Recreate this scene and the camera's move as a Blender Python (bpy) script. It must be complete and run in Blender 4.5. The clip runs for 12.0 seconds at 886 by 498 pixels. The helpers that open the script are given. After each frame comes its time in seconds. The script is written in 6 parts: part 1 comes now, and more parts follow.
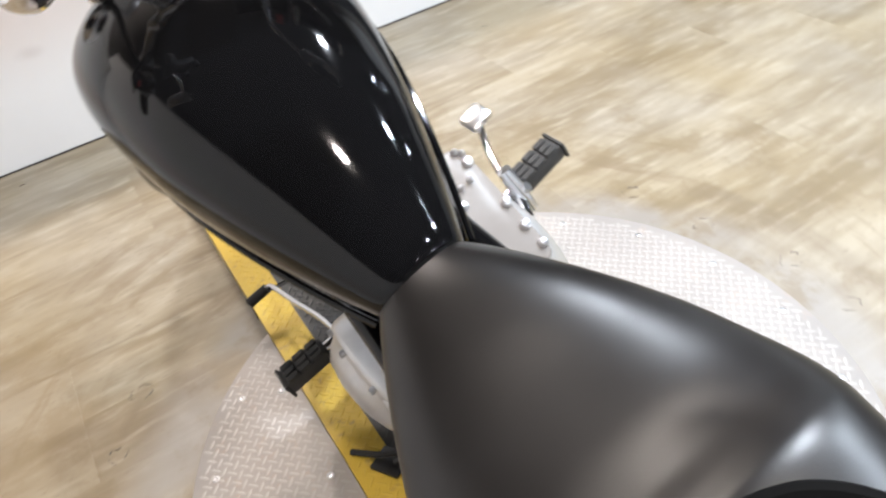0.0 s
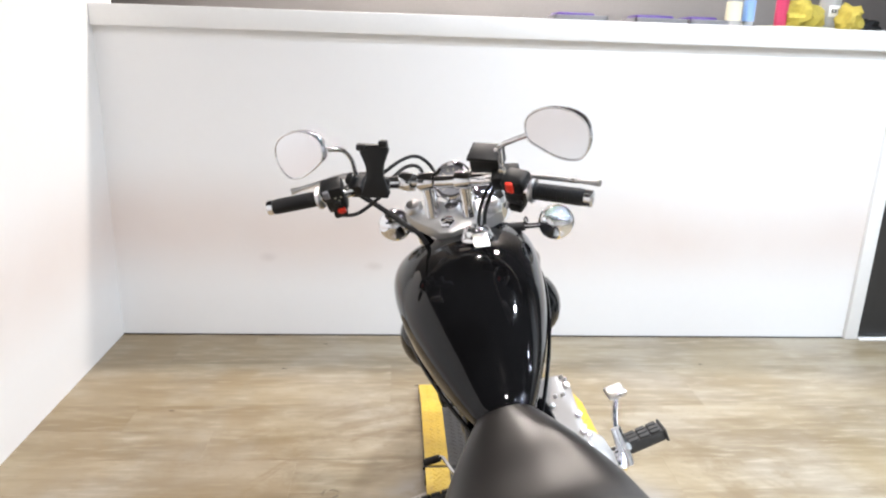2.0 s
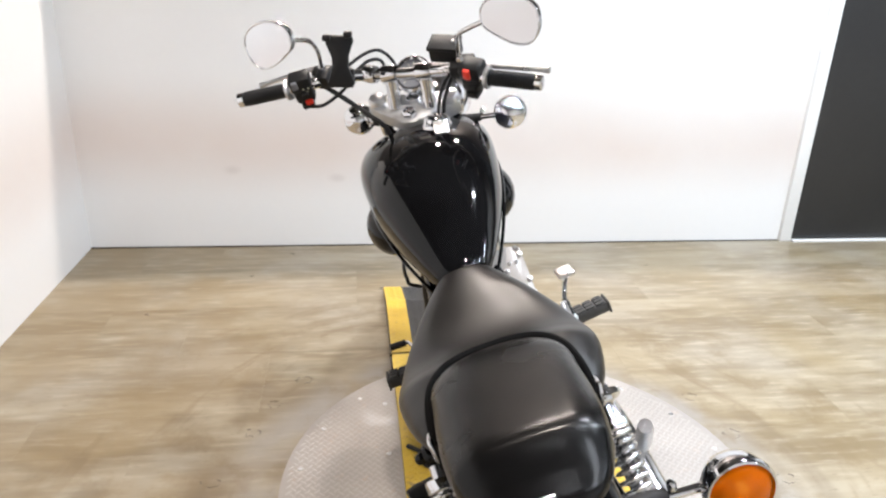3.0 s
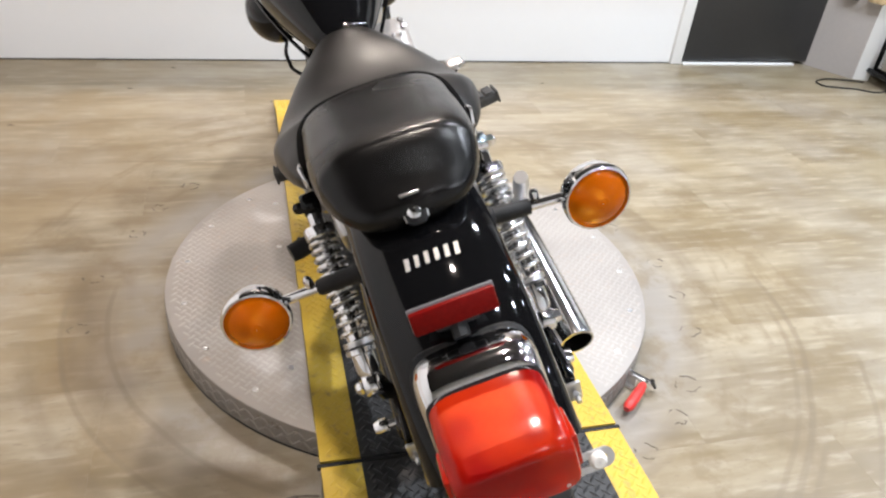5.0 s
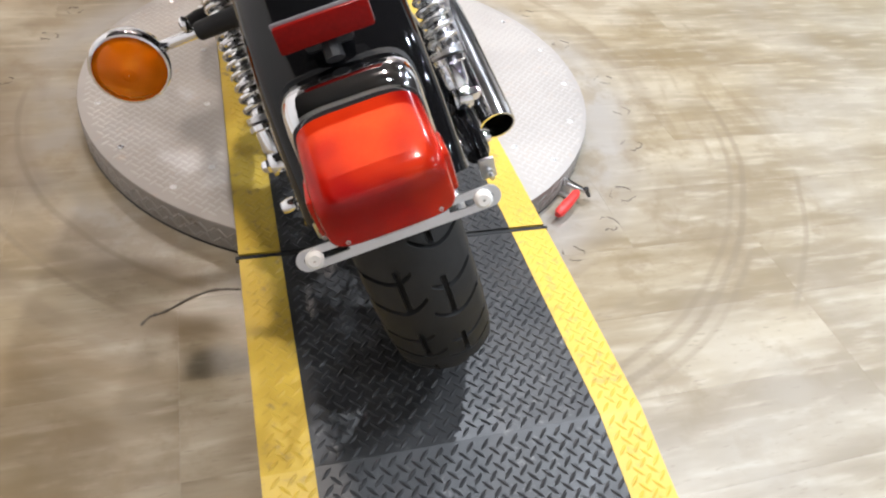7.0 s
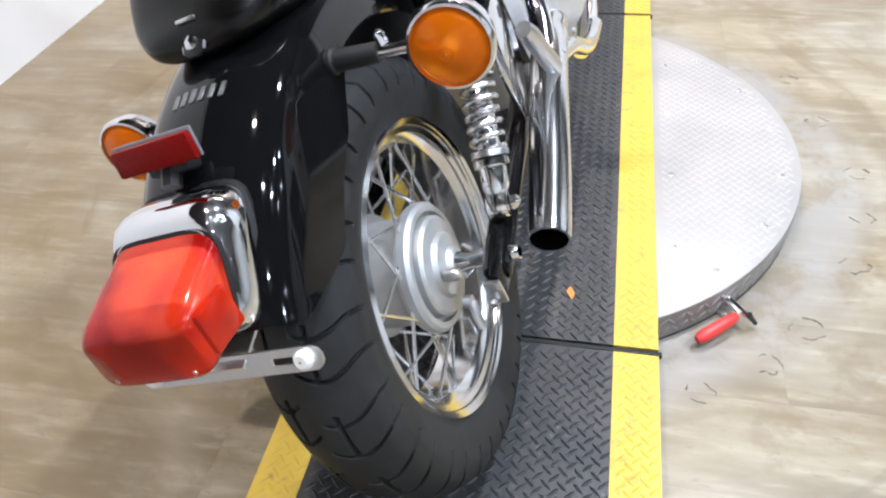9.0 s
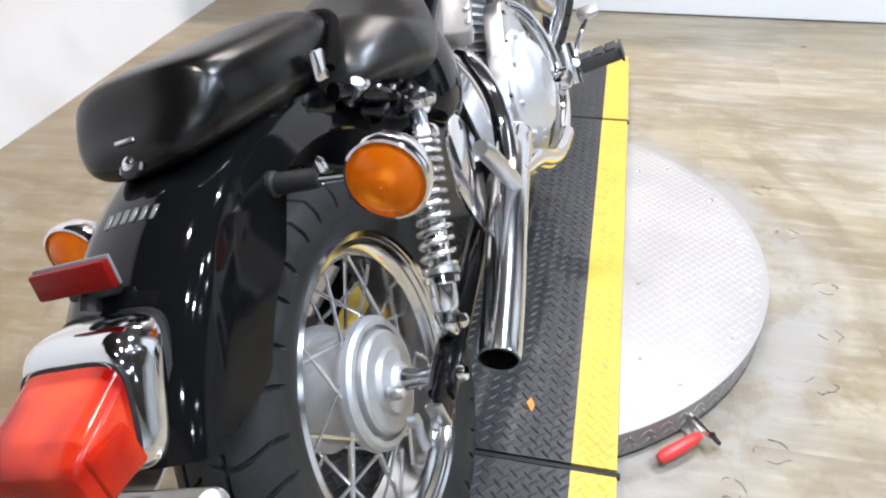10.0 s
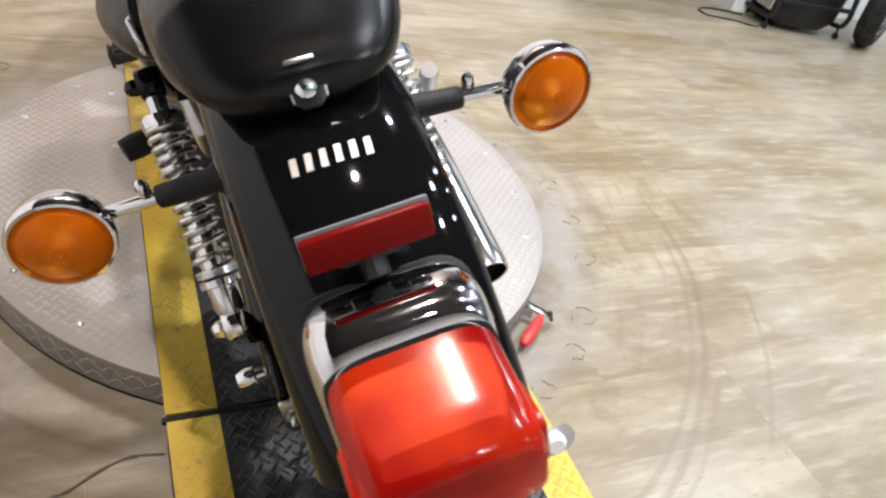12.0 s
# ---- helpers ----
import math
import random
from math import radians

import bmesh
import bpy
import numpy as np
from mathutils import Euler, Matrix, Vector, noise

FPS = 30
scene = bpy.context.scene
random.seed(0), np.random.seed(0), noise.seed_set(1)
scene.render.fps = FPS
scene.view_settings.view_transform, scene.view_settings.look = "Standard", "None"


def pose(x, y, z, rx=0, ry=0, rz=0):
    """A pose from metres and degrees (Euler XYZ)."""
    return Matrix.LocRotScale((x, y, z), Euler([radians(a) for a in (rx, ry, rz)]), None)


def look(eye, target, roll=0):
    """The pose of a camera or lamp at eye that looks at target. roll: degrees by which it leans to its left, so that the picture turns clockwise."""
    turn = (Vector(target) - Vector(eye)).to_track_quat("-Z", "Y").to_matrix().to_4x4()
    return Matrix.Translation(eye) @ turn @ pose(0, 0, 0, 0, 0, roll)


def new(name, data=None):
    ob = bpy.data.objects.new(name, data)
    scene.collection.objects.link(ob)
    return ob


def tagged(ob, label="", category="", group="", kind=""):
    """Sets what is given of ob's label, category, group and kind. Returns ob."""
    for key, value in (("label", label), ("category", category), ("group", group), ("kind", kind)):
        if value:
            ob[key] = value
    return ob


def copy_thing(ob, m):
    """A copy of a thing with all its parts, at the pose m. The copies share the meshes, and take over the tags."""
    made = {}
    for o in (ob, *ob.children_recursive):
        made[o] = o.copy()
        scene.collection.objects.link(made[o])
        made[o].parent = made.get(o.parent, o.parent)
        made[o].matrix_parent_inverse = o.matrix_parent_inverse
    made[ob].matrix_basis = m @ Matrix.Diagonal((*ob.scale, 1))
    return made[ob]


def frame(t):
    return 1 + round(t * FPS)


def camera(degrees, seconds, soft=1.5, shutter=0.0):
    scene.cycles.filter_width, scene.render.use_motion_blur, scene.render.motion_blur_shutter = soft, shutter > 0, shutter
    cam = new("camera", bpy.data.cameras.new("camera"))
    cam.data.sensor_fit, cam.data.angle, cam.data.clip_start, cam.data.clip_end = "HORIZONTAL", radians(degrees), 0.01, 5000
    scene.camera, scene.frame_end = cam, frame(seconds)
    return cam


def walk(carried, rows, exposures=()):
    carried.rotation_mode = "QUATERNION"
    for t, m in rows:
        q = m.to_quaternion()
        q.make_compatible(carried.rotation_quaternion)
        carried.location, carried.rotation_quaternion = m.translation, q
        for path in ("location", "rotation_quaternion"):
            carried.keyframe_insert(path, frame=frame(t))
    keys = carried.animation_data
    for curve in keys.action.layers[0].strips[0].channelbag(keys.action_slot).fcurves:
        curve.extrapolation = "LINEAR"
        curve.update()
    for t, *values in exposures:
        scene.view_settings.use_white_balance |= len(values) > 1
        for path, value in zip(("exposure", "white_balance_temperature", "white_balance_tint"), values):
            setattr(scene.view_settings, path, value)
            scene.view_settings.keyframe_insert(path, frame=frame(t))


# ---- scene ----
cam = camera(64.3, 12.0, soft=2.2, shutter=0.2)
EXPOSURES = [(0, 0.33, 6200, 12), (1, 0.31, 6200, 12), (2, 0.32, 6200, 12), (3, 0.29, 6300, 12), (5, 0.2, 6400, 13), (6.5, 0.24, 6380, 13), (8.5, 0.3, 5900, 12), (10.5, 0.3, 5950, 12), (11.5, 0.22, 6330, 13), (12, 0.19, 6400, 14)]
PATH = [
    (0, (-0.4195, -0.618, 1.154), (0.216, 0.736, -0.174), -10.5),
    (0.3, (-0.4368, -0.6528, 1.1216), (0.043, 0.7765, -0.0347), -2),
    (0.5, (-0.466, -0.7, 1.152), (0.09, 0.891, 0.074), -0.5),
    (0.7, (-0.4989, -0.7925, 1.204), (-0.0354, 0.8128, 0.2994), -2.2),
    (1, (-0.512, -0.928, 1.265), (-0.135, 0.867, 0.467), -2.2),
    (1.5, (-0.45, -1.124, 1.323), (-0.322, 0.787, 0.747), 1.7),
    (2, (-0.432, -1.255, 1.318), (-0.298, 0.661, 0.759), 1.9),
    (2.5, (-0.452, -1.349, 1.3), (-0.248, 0.536, 0.665), 2.1),
    (3, (-0.451, -1.413, 1.254), (-0.202, 0.431, 0.521), 2.1),
    (3.2, (-0.452, -1.425, 1.245), (-0.184, 0.404, 0.48), 2.5),
    (4.8, (-0.42, -1.479, 1.124), (0.054, 0.159, 0.079), 5.5),
    (5, (-0.41, -1.484, 1.106), (0.084, 0.123, 0.024), 5.9),
    (5.5, (-0.389, -1.501, 1.06), (0.14, 0.019, -0.127), 7),
    (6, (-0.373, -1.514, 1.023), (0.142, -0.071, -0.262), 7.7),
    (6.2, (-0.3554, -1.5172, 1.0048), (0.1537, -0.1785, -0.2437), 8),
    (6.5, (-0.352, -1.532, 0.996), (0.21, -0.17, -0.356), 8.9),
    (6.7, (-0.346, -1.544, 0.989), (0.222, -0.203, -0.383), 9.2),
    (8.3, (-0.027, -1.479, 0.991), (-0.098, -0.095, -0.451), -0.3),
    (8.5, (0.042, -1.454, 0.994), (-0.173, -0.114, -0.475), -5.3),
    (8.8, (0.0951, -1.4067, 1.0262), (-0.2352, -0.0992, -0.3122), -6.4),
    (9, (0.11, -1.399, 1.025), (-0.265, 0.009, -0.345), -5.2),
    (9.5, (0.136, -1.358, 1.043), (-0.225, 0.118, -0.258), -0.7),
    (10, (0.159, -1.345, 1.055), (-0.22, 0.203, -0.153), -2.1),
    (10.5, (0.136, -1.377, 1.024), (-0.217, 0.115, -0.261), -2),
    (10.8, (0.0689, -1.3992, 1.0132), (-0.1389, 0.0002, -0.255), 4.1),
    (11, (-0.01, -1.411, 1.017), (-0.086, 0.048, -0.349), 8.2),
    (11.2, (-0.0958, -1.4193, 1.0257), (0.1654, -0.0348, -0.249), 11.6),
    (11.5, (-0.244, -1.402, 1.005), (0.278, 0.039, -0.28), 11.5),
    (11.7, (-0.3178, -1.3931, 0.9994), (0.3489, 0.0067, -0.099), 14.2),
    (12, (-0.383, -1.304, 0.97), (0.458, 0.051, -0.237), 16.3),
]
walk(cam, [(t, look(eye, target, roll)) for t, eye, target, roll in PATH], EXPOSURES)

# ---- light ----
world = bpy.data.worlds.new("world")
scene.world = world
world.use_nodes = True
world.node_tree.nodes["Background"].inputs[0].default_value = (0.9, 0.95, 1.0, 1)
world.node_tree.nodes["Background"].inputs[1].default_value = 0.02
LAMP_WATTS = 23.0
LAMP_SPREAD = 144.0
LAMP_COLOR = (0.9, 0.95, 1.0)
WARM, COOL, OLD_WARM = (0.95, 0.945, 0.95), (0.84, 0.93, 1.0), (1.0, 0.88, 0.76)
CEILING = 3.3
# the three beyond y = -2.5 are unseen, added to brighten the walls
LAMPS = [(-0.6, -0.72, 1.25), (-0.6, 2.2, 1.5), (0.2, 2.3, 1.4), (0.95, 0.4, 2.25), (0.5, -1.45, 0.5), (1.75, -1.1, 1.3), (2.05, -0.35, 1.7), (3.5, 0.7, 0.8), (3.85, -0.15, 0.7), (1.0, -3.0, 0.8), (3.2, -3.2, 1.4), (-0.6, -2.6, 0.12)] + [(x, y, 1.2) for x in (5.2, 7.6, 10.0, 12.4) for y in (-1.8, 1.2, 4.0, 6.8)]
# where they stand and how strong they are; the older ones over the bay are warmer


# ---- geometry helpers ----
def join(*gs):
    vs, fs = [], []
    for v, f in gs:
        n = len(vs)
        vs += v
        fs += [tuple(i + n for i in k) for k in f]
    return vs, fs


def moved(g, m):
    return [tuple(m @ Vector(p)) for p in g[0]], g[1]


def at(g, x, y, z, rx=0, ry=0, rz=0):
    return moved(g, pose(x, y, z, rx, ry, rz))


def along(g, p, way):
    """Turns the z axis of g to way and sets it at p."""
    return moved(g, Matrix.Translation(p) @ Vector(way).to_track_quat("Z", "Y").to_matrix().to_4x4())


def mirrored(g):
    return [(-x, y, z) for x, y, z in g[0]], [tuple(reversed(k)) for k in g[1]]


def loft(rings, cap=True, closed=True):
    n = len(rings[0])
    vs = [tuple(p) for r in rings for p in r]
    fs = []
    for i in range(len(rings) - 1):
        for j in range(n if closed else n - 1):
            a, b = i * n + j, i * n + (j + 1) % n
            fs.append((a, b, b + n, a + n))
    if cap:
        fs.append(tuple(range(n - 1, -1, -1)))
        fs.append(tuple(range((len(rings) - 1) * n, len(rings) * n)))
    return vs, fs


def spline(pts, k=6):
    pts = [Vector(p) for p in pts]
    out = []
    for i in range(len(pts) - 1):
        p0, p1, p2, p3 = pts[max(i - 1, 0)], pts[i], pts[i + 1], pts[min(i + 2, len(pts) - 1)]
        for s in range(k):
            t = s / k
            out.append(0.5 * (2 * p1 + (p2 - p0) * t + (2 * p0 - 5 * p1 + 4 * p2 - p3) * t * t + (3 * p1 - p0 - 3 * p2 + p3) * t ** 3))
    return out + [pts[-1]]


def tube(pts, r, n=10, cap=True):
    pts = [Vector(p) for p in pts]
    rs = r if isinstance(r, (list, tuple)) else [r] * len(pts)
    rings, side = [], None
    for i, p in enumerate(pts):
        d = (pts[min(i + 1, len(pts) - 1)] - pts[max(i - 1, 0)]).normalized()
        if side is None:
            side = d.orthogonal().normalized()
        side = (side - d * side.dot(d)).normalized()
        up = d.cross(side)
        rings.append([p + rs[i] * (math.cos(a) * side + math.sin(a) * up) for a in (2 * math.pi * j / n for j in range(n))])
    return loft(rings, cap)


def lathe(profile, n=32, cap=False):
    """Turns (radius, height) pairs round the z axis."""
    return loft([[(r * math.cos(a), r * math.sin(a), z) for a in (2 * math.pi * j / n for j in range(n))] for r, z in profile], cap)


def box(sx, sy, sz, b=0.003, seg=2):
    bm = bmesh.new()
    bmesh.ops.create_cube(bm, size=1.0)
    bmesh.ops.scale(bm, vec=(sx, sy, sz), verts=bm.verts)
    if b:
        bmesh.ops.bevel(bm, geom=list(bm.edges), offset=min(b, 0.45 * min(sx, sy, sz)), segments=seg, affect="EDGES", profile=0.5)
    bm.verts.index_update()
    g = [tuple(v.co) for v in bm.verts], [tuple(v.index for v in f.verts) for f in bm.faces]
    bm.free()
    return g


def slab(outline, z0, z1, b=0.004):
    """An outline in the xy plane, raised from z0 to z1 with a rounded upper edge."""
    c = Vector((sum(p[0] for p in outline) / len(outline), sum(p[1] for p in outline) / len(outline)))
    rings = []
    for z, s in ((z0, 0.0), (z1 - b, 0.0), (z1 - 0.3 * b, 0.3 * b), (z1, b)):
        ring = []
        for p in outline:
            v = c - Vector(p[:2])
            v = Vector(p[:2]) + v.normalized() * s
            ring.append((v.x, v.y, z))
        rings.append(ring)
    return loft(rings)


def mesh_of(name, g, mat, smooth=40):
    me = bpy.data.meshes.new(name)
    me.from_pydata([tuple(p) for p in g[0]], [], g[1])
    bm = bmesh.new()
    bm.from_mesh(me)
    bmesh.ops.recalc_face_normals(bm, faces=bm.faces)
    bm.to_mesh(me)
    bm.free()
    if smooth:
        me.polygons.foreach_set("use_smooth", [True] * len(me.polygons))
        me.set_sharp_from_angle(angle=radians(smooth))
    me.materials.append(mat)
    return me


def part(name, g, mat, parent=None, label="", smooth=40):
    ob = new(name, mesh_of(name, g, mat, smooth))
    if parent:
        ob.parent = parent
    return tagged(ob, label)


def thing(name, label, category, group="", kind="", m=None):
    ob = tagged(new(name), label, category, group, kind)
    ob.empty_display_size = 0.1
    if m is not None:
        ob.matrix_world = m
    return ob


# ---- materials ----
def shader(name, base=(0.5, 0.5, 0.5), rough=0.5, metal=0.0, grain=0.0, grain_size=60.0, wear=0.0, bump=0.0, bump_size=200.0, coat=0.0, specular=0.5, transmission=0.0, ior=1.45, vary=0.0, blotch=6.0):
    """A surface with stains (blotch), grain, relief and, between pieces, some variation."""
    m = bpy.data.materials.new(name)
    m.use_nodes = True
    nt = m.node_tree
    b = nt.nodes["Principled BSDF"]
    link = nt.links.new
    b.inputs["Base Color"].default_value = (*base, 1)
    b.inputs["Roughness"].default_value = rough
    b.inputs["Metallic"].default_value = metal
    b.inputs["Specular IOR Level"].default_value = specular
    b.inputs["Coat Weight"].default_value = coat
    b.inputs["Coat Roughness"].default_value = 0.03
    b.inputs["Transmission Weight"].default_value = transmission
    b.inputs["IOR"].default_value = ior
    geo = nt.nodes.new("ShaderNodeNewGeometry")

    def noise_at(scale, detail=4.0):
        n = nt.nodes.new("ShaderNodeTexNoise")
        n.inputs["Scale"].default_value, n.inputs["Detail"].default_value = scale, detail
        link(geo.outputs["Position"], n.inputs["Vector"])
        return n

    if grain or wear or vary:
        g1, g2 = noise_at(grain_size), noise_at(blotch, 6.0)
        mix = nt.nodes.new("ShaderNodeMath")
        mix.operation = "MULTIPLY_ADD"
        link(g1.outputs["Fac"], mix.inputs[0])
        mix.inputs[1].default_value, mix.inputs[2].default_value = 2 * grain, 1 - grain
        mix2 = nt.nodes.new("ShaderNodeMath")
        mix2.operation = "MULTIPLY_ADD"
        link(g2.outputs["Fac"], mix2.inputs[0])
        mix2.inputs[1].default_value, mix2.inputs[2].default_value = 2 * wear, 1 - wear
        both = nt.nodes.new("ShaderNodeMath")
        both.operation = "MULTIPLY"
        link(mix.outputs[0], both.inputs[0])
        link(mix2.outputs[0], both.inputs[1])
        out = both
        if vary:
            info = nt.nodes.new("ShaderNodeObjectInfo")
            mv = nt.nodes.new("ShaderNodeMath")
            mv.operation = "MULTIPLY_ADD"
            link(info.outputs["Random"], mv.inputs[0])
            mv.inputs[1].default_value, mv.inputs[2].default_value = 2 * vary, 1 - vary
            out = nt.nodes.new("ShaderNodeMath")
            out.operation = "MULTIPLY"
            link(both.outputs[0], out.inputs[0])
            link(mv.outputs[0], out.inputs[1])
        scale = nt.nodes.new("ShaderNodeVectorMath")
        scale.operation = "SCALE"
        scale.inputs[0].default_value = base
        link(out.outputs[0], scale.inputs["Scale"])
        link(scale.outputs[0], b.inputs["Base Color"])
        rr = nt.nodes.new("ShaderNodeMath")
        rr.operation = "MULTIPLY_ADD"
        rr.use_clamp = True
        link(g2.outputs["Fac"], rr.inputs[0])
        rr.inputs[1].default_value, rr.inputs[2].default_value = rough * 0.7, rough * 0.65
        link(rr.outputs[0], b.inputs["Roughness"])
    if bump:
        bn = noise_at(bump_size, 3.0)
        bp = nt.nodes.new("ShaderNodeBump")
        bp.inputs["Strength"].default_value, bp.inputs["Distance"].default_value = bump, 0.002
        link(bn.outputs["Fac"], bp.inputs["Height"])
        link(bp.outputs[0], b.inputs["Normal"])
    return m


GLOSS_BLACK = shader("gloss_black_paint", (0.004, 0.004, 0.0044), 0.05, specular=0.35, grain=0.1)
SATIN_BLACK = shader("satin_black_steel", (0.012, 0.012, 0.013), 0.35, specular=0.4, grain=0.2, wear=0.2)
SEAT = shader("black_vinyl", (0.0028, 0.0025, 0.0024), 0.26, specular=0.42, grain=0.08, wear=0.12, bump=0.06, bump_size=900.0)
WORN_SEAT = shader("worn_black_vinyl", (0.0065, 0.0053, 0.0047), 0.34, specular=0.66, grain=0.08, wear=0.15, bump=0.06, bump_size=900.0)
# dead black: soot in the muffler, and the shaded gap between the seats
SOOT_AND_GAP = shader("soot_and_gap", (0.004, 0.004, 0.004), 0.9, specular=0.1, grain=0.2)
RUBBER = shader("black_rubber", (0.012, 0.012, 0.0125), 0.6, specular=0.35, grain=0.25, wear=0.2, bump=0.2, bump_size=400.0)
TYRE = shader("tyre_rubber", (0.019, 0.0187, 0.0184), 0.62, specular=0.35, grain=0.3, wear=0.35, bump=0.15, bump_size=500.0, blotch=14.0)
PLASTIC = shader("black_plastic", (0.01, 0.01, 0.0105), 0.45, specular=0.4, grain=0.15, bump=0.1, bump_size=700.0)
CHROME = shader("chrome", (0.82, 0.82, 0.84), 0.06, 1.0, grain=0.03, wear=0.06)
RIM = shader("dulled_chrome", (0.74, 0.74, 0.75), 0.14, 1.0, grain=0.06, wear=0.12)
# even taupe stands in for what the polished rocker cover mirrors
TAUPE = shader("taupe_reflection", (0.27, 0.245, 0.225), 0.3, grain=0.05, wear=0.1)
SATIN = shader("satin_aluminium", (0.66, 0.66, 0.67), 0.3, 1.0, grain=0.06, wear=0.12)
SPRING = shader("bright_spring_steel", (0.78, 0.78, 0.79), 0.24, 1.0, grain=0.05, wear=0.1)
HUB = shader("dull_cast_hub", (0.46, 0.46, 0.455), 0.45, 0.6, grain=0.1, wear=0.22, bump=0.12, bump_size=350.0, blotch=22.0)
CAST = shader("cast_aluminium", (0.6, 0.6, 0.61), 0.42, 0.9, grain=0.1, wear=0.2, bump=0.1)
AMBER = shader("amber_lens", (0.95, 0.2, 0.001), 0.1, transmission=0.55, ior=1.3, specular=0.25, grain=0.1, grain_size=70.0, wear=0.25, blotch=30.0)
DARK_RED = shader("dark_red_reflector", (0.15, 0.004, 0.003), 0.25, specular=0.12, grain=0.35, grain_size=300.0)
RED_BUTTON = shader("red_plastic", (0.75, 0.04, 0.02), 0.35, grain=0.05)
RED_GRIP = shader("red_vinyl_handle", (0.62, 0.035, 0.03), 0.38, grain=0.1, wear=0.2)
MIRROR = shader("mirror_glass", (0.9, 0.92, 0.95), 0.01, 1.0)
CLEAR = shader("clear_plastic", (0.85, 0.86, 0.85), 0.15, transmission=0.7)
PALE = shader("pale_plastic", (0.75, 0.74, 0.7), 0.4, grain=0.08)
SILVER = shader("silver_engine_paint", (0.7, 0.7, 0.7), 0.36, 0.75, grain=0.04, wear=0.1, bump=0.05)
GREYBOX = shader("grey_plastic", (0.16, 0.16, 0.17), 0.45, grain=0.1)
YOKE = shader("grey_cast_alloy", (0.55, 0.55, 0.55), 0.4, 0.7, grain=0.08, wear=0.15, bump=0.1)
PEG = shader("worn_grey_rubber", (0.04, 0.039, 0.038), 0.65, grain=0.25, wear=0.25)
GREY_MARK = shader("silver_lettering", (0.27, 0.27, 0.27), 0.35, 1.0, grain=0.1)


def node_mat(name):
    m = bpy.data.materials.new(name)
    m.use_nodes = True
    return m, m.node_tree, m.node_tree.nodes["Principled BSDF"], m.node_tree.links.new


def math_node(nt, op, a, b=None, c=None, clamp=False):
    n = nt.nodes.new("ShaderNodeMath")
    n.operation, n.use_clamp = op, clamp
    for i, v in enumerate((a, b, c)):
        if v is None:
            continue
        if isinstance(v, (int, float)):
            n.inputs[i].default_value = v
        else:
            nt.links.new(v, n.inputs[i])
    return n.outputs[0]


def noise_node(nt, vector, scale, detail=4.0, rough=0.5):
    n = nt.nodes.new("ShaderNodeTexNoise")
    n.inputs["Scale"].default_value, n.inputs["Detail"].default_value, n.inputs["Roughness"].default_value = scale, detail, rough
    nt.links.new(vector, n.inputs["Vector"])
    return n.outputs["Fac"]


def mix_color(nt, fac, a, b):
    n = nt.nodes.new("ShaderNodeMix")
    n.data_type = "RGBA"
    nt.links.new(fac, n.inputs["Factor"])
    for v, i in ((a, "A"), (b, "B")):
        sock = [s for s in n.inputs if s.name == i and s.type == "RGBA"][0]
        if isinstance(v, tuple):
            sock.default_value = (*v, 1)
        else:
            nt.links.new(v, sock)
    return [s for s in n.outputs if s.type == "RGBA"][0]


def ramp(nt, fac, lo, hi):
    n = nt.nodes.new("ShaderNodeMapRange")
    n.interpolation_type = "SMOOTHSTEP"
    nt.links.new(fac, n.inputs["Value"])
    n.inputs["From Min"].default_value, n.inputs["From Max"].default_value = lo, hi
    return n.outputs["Result"]


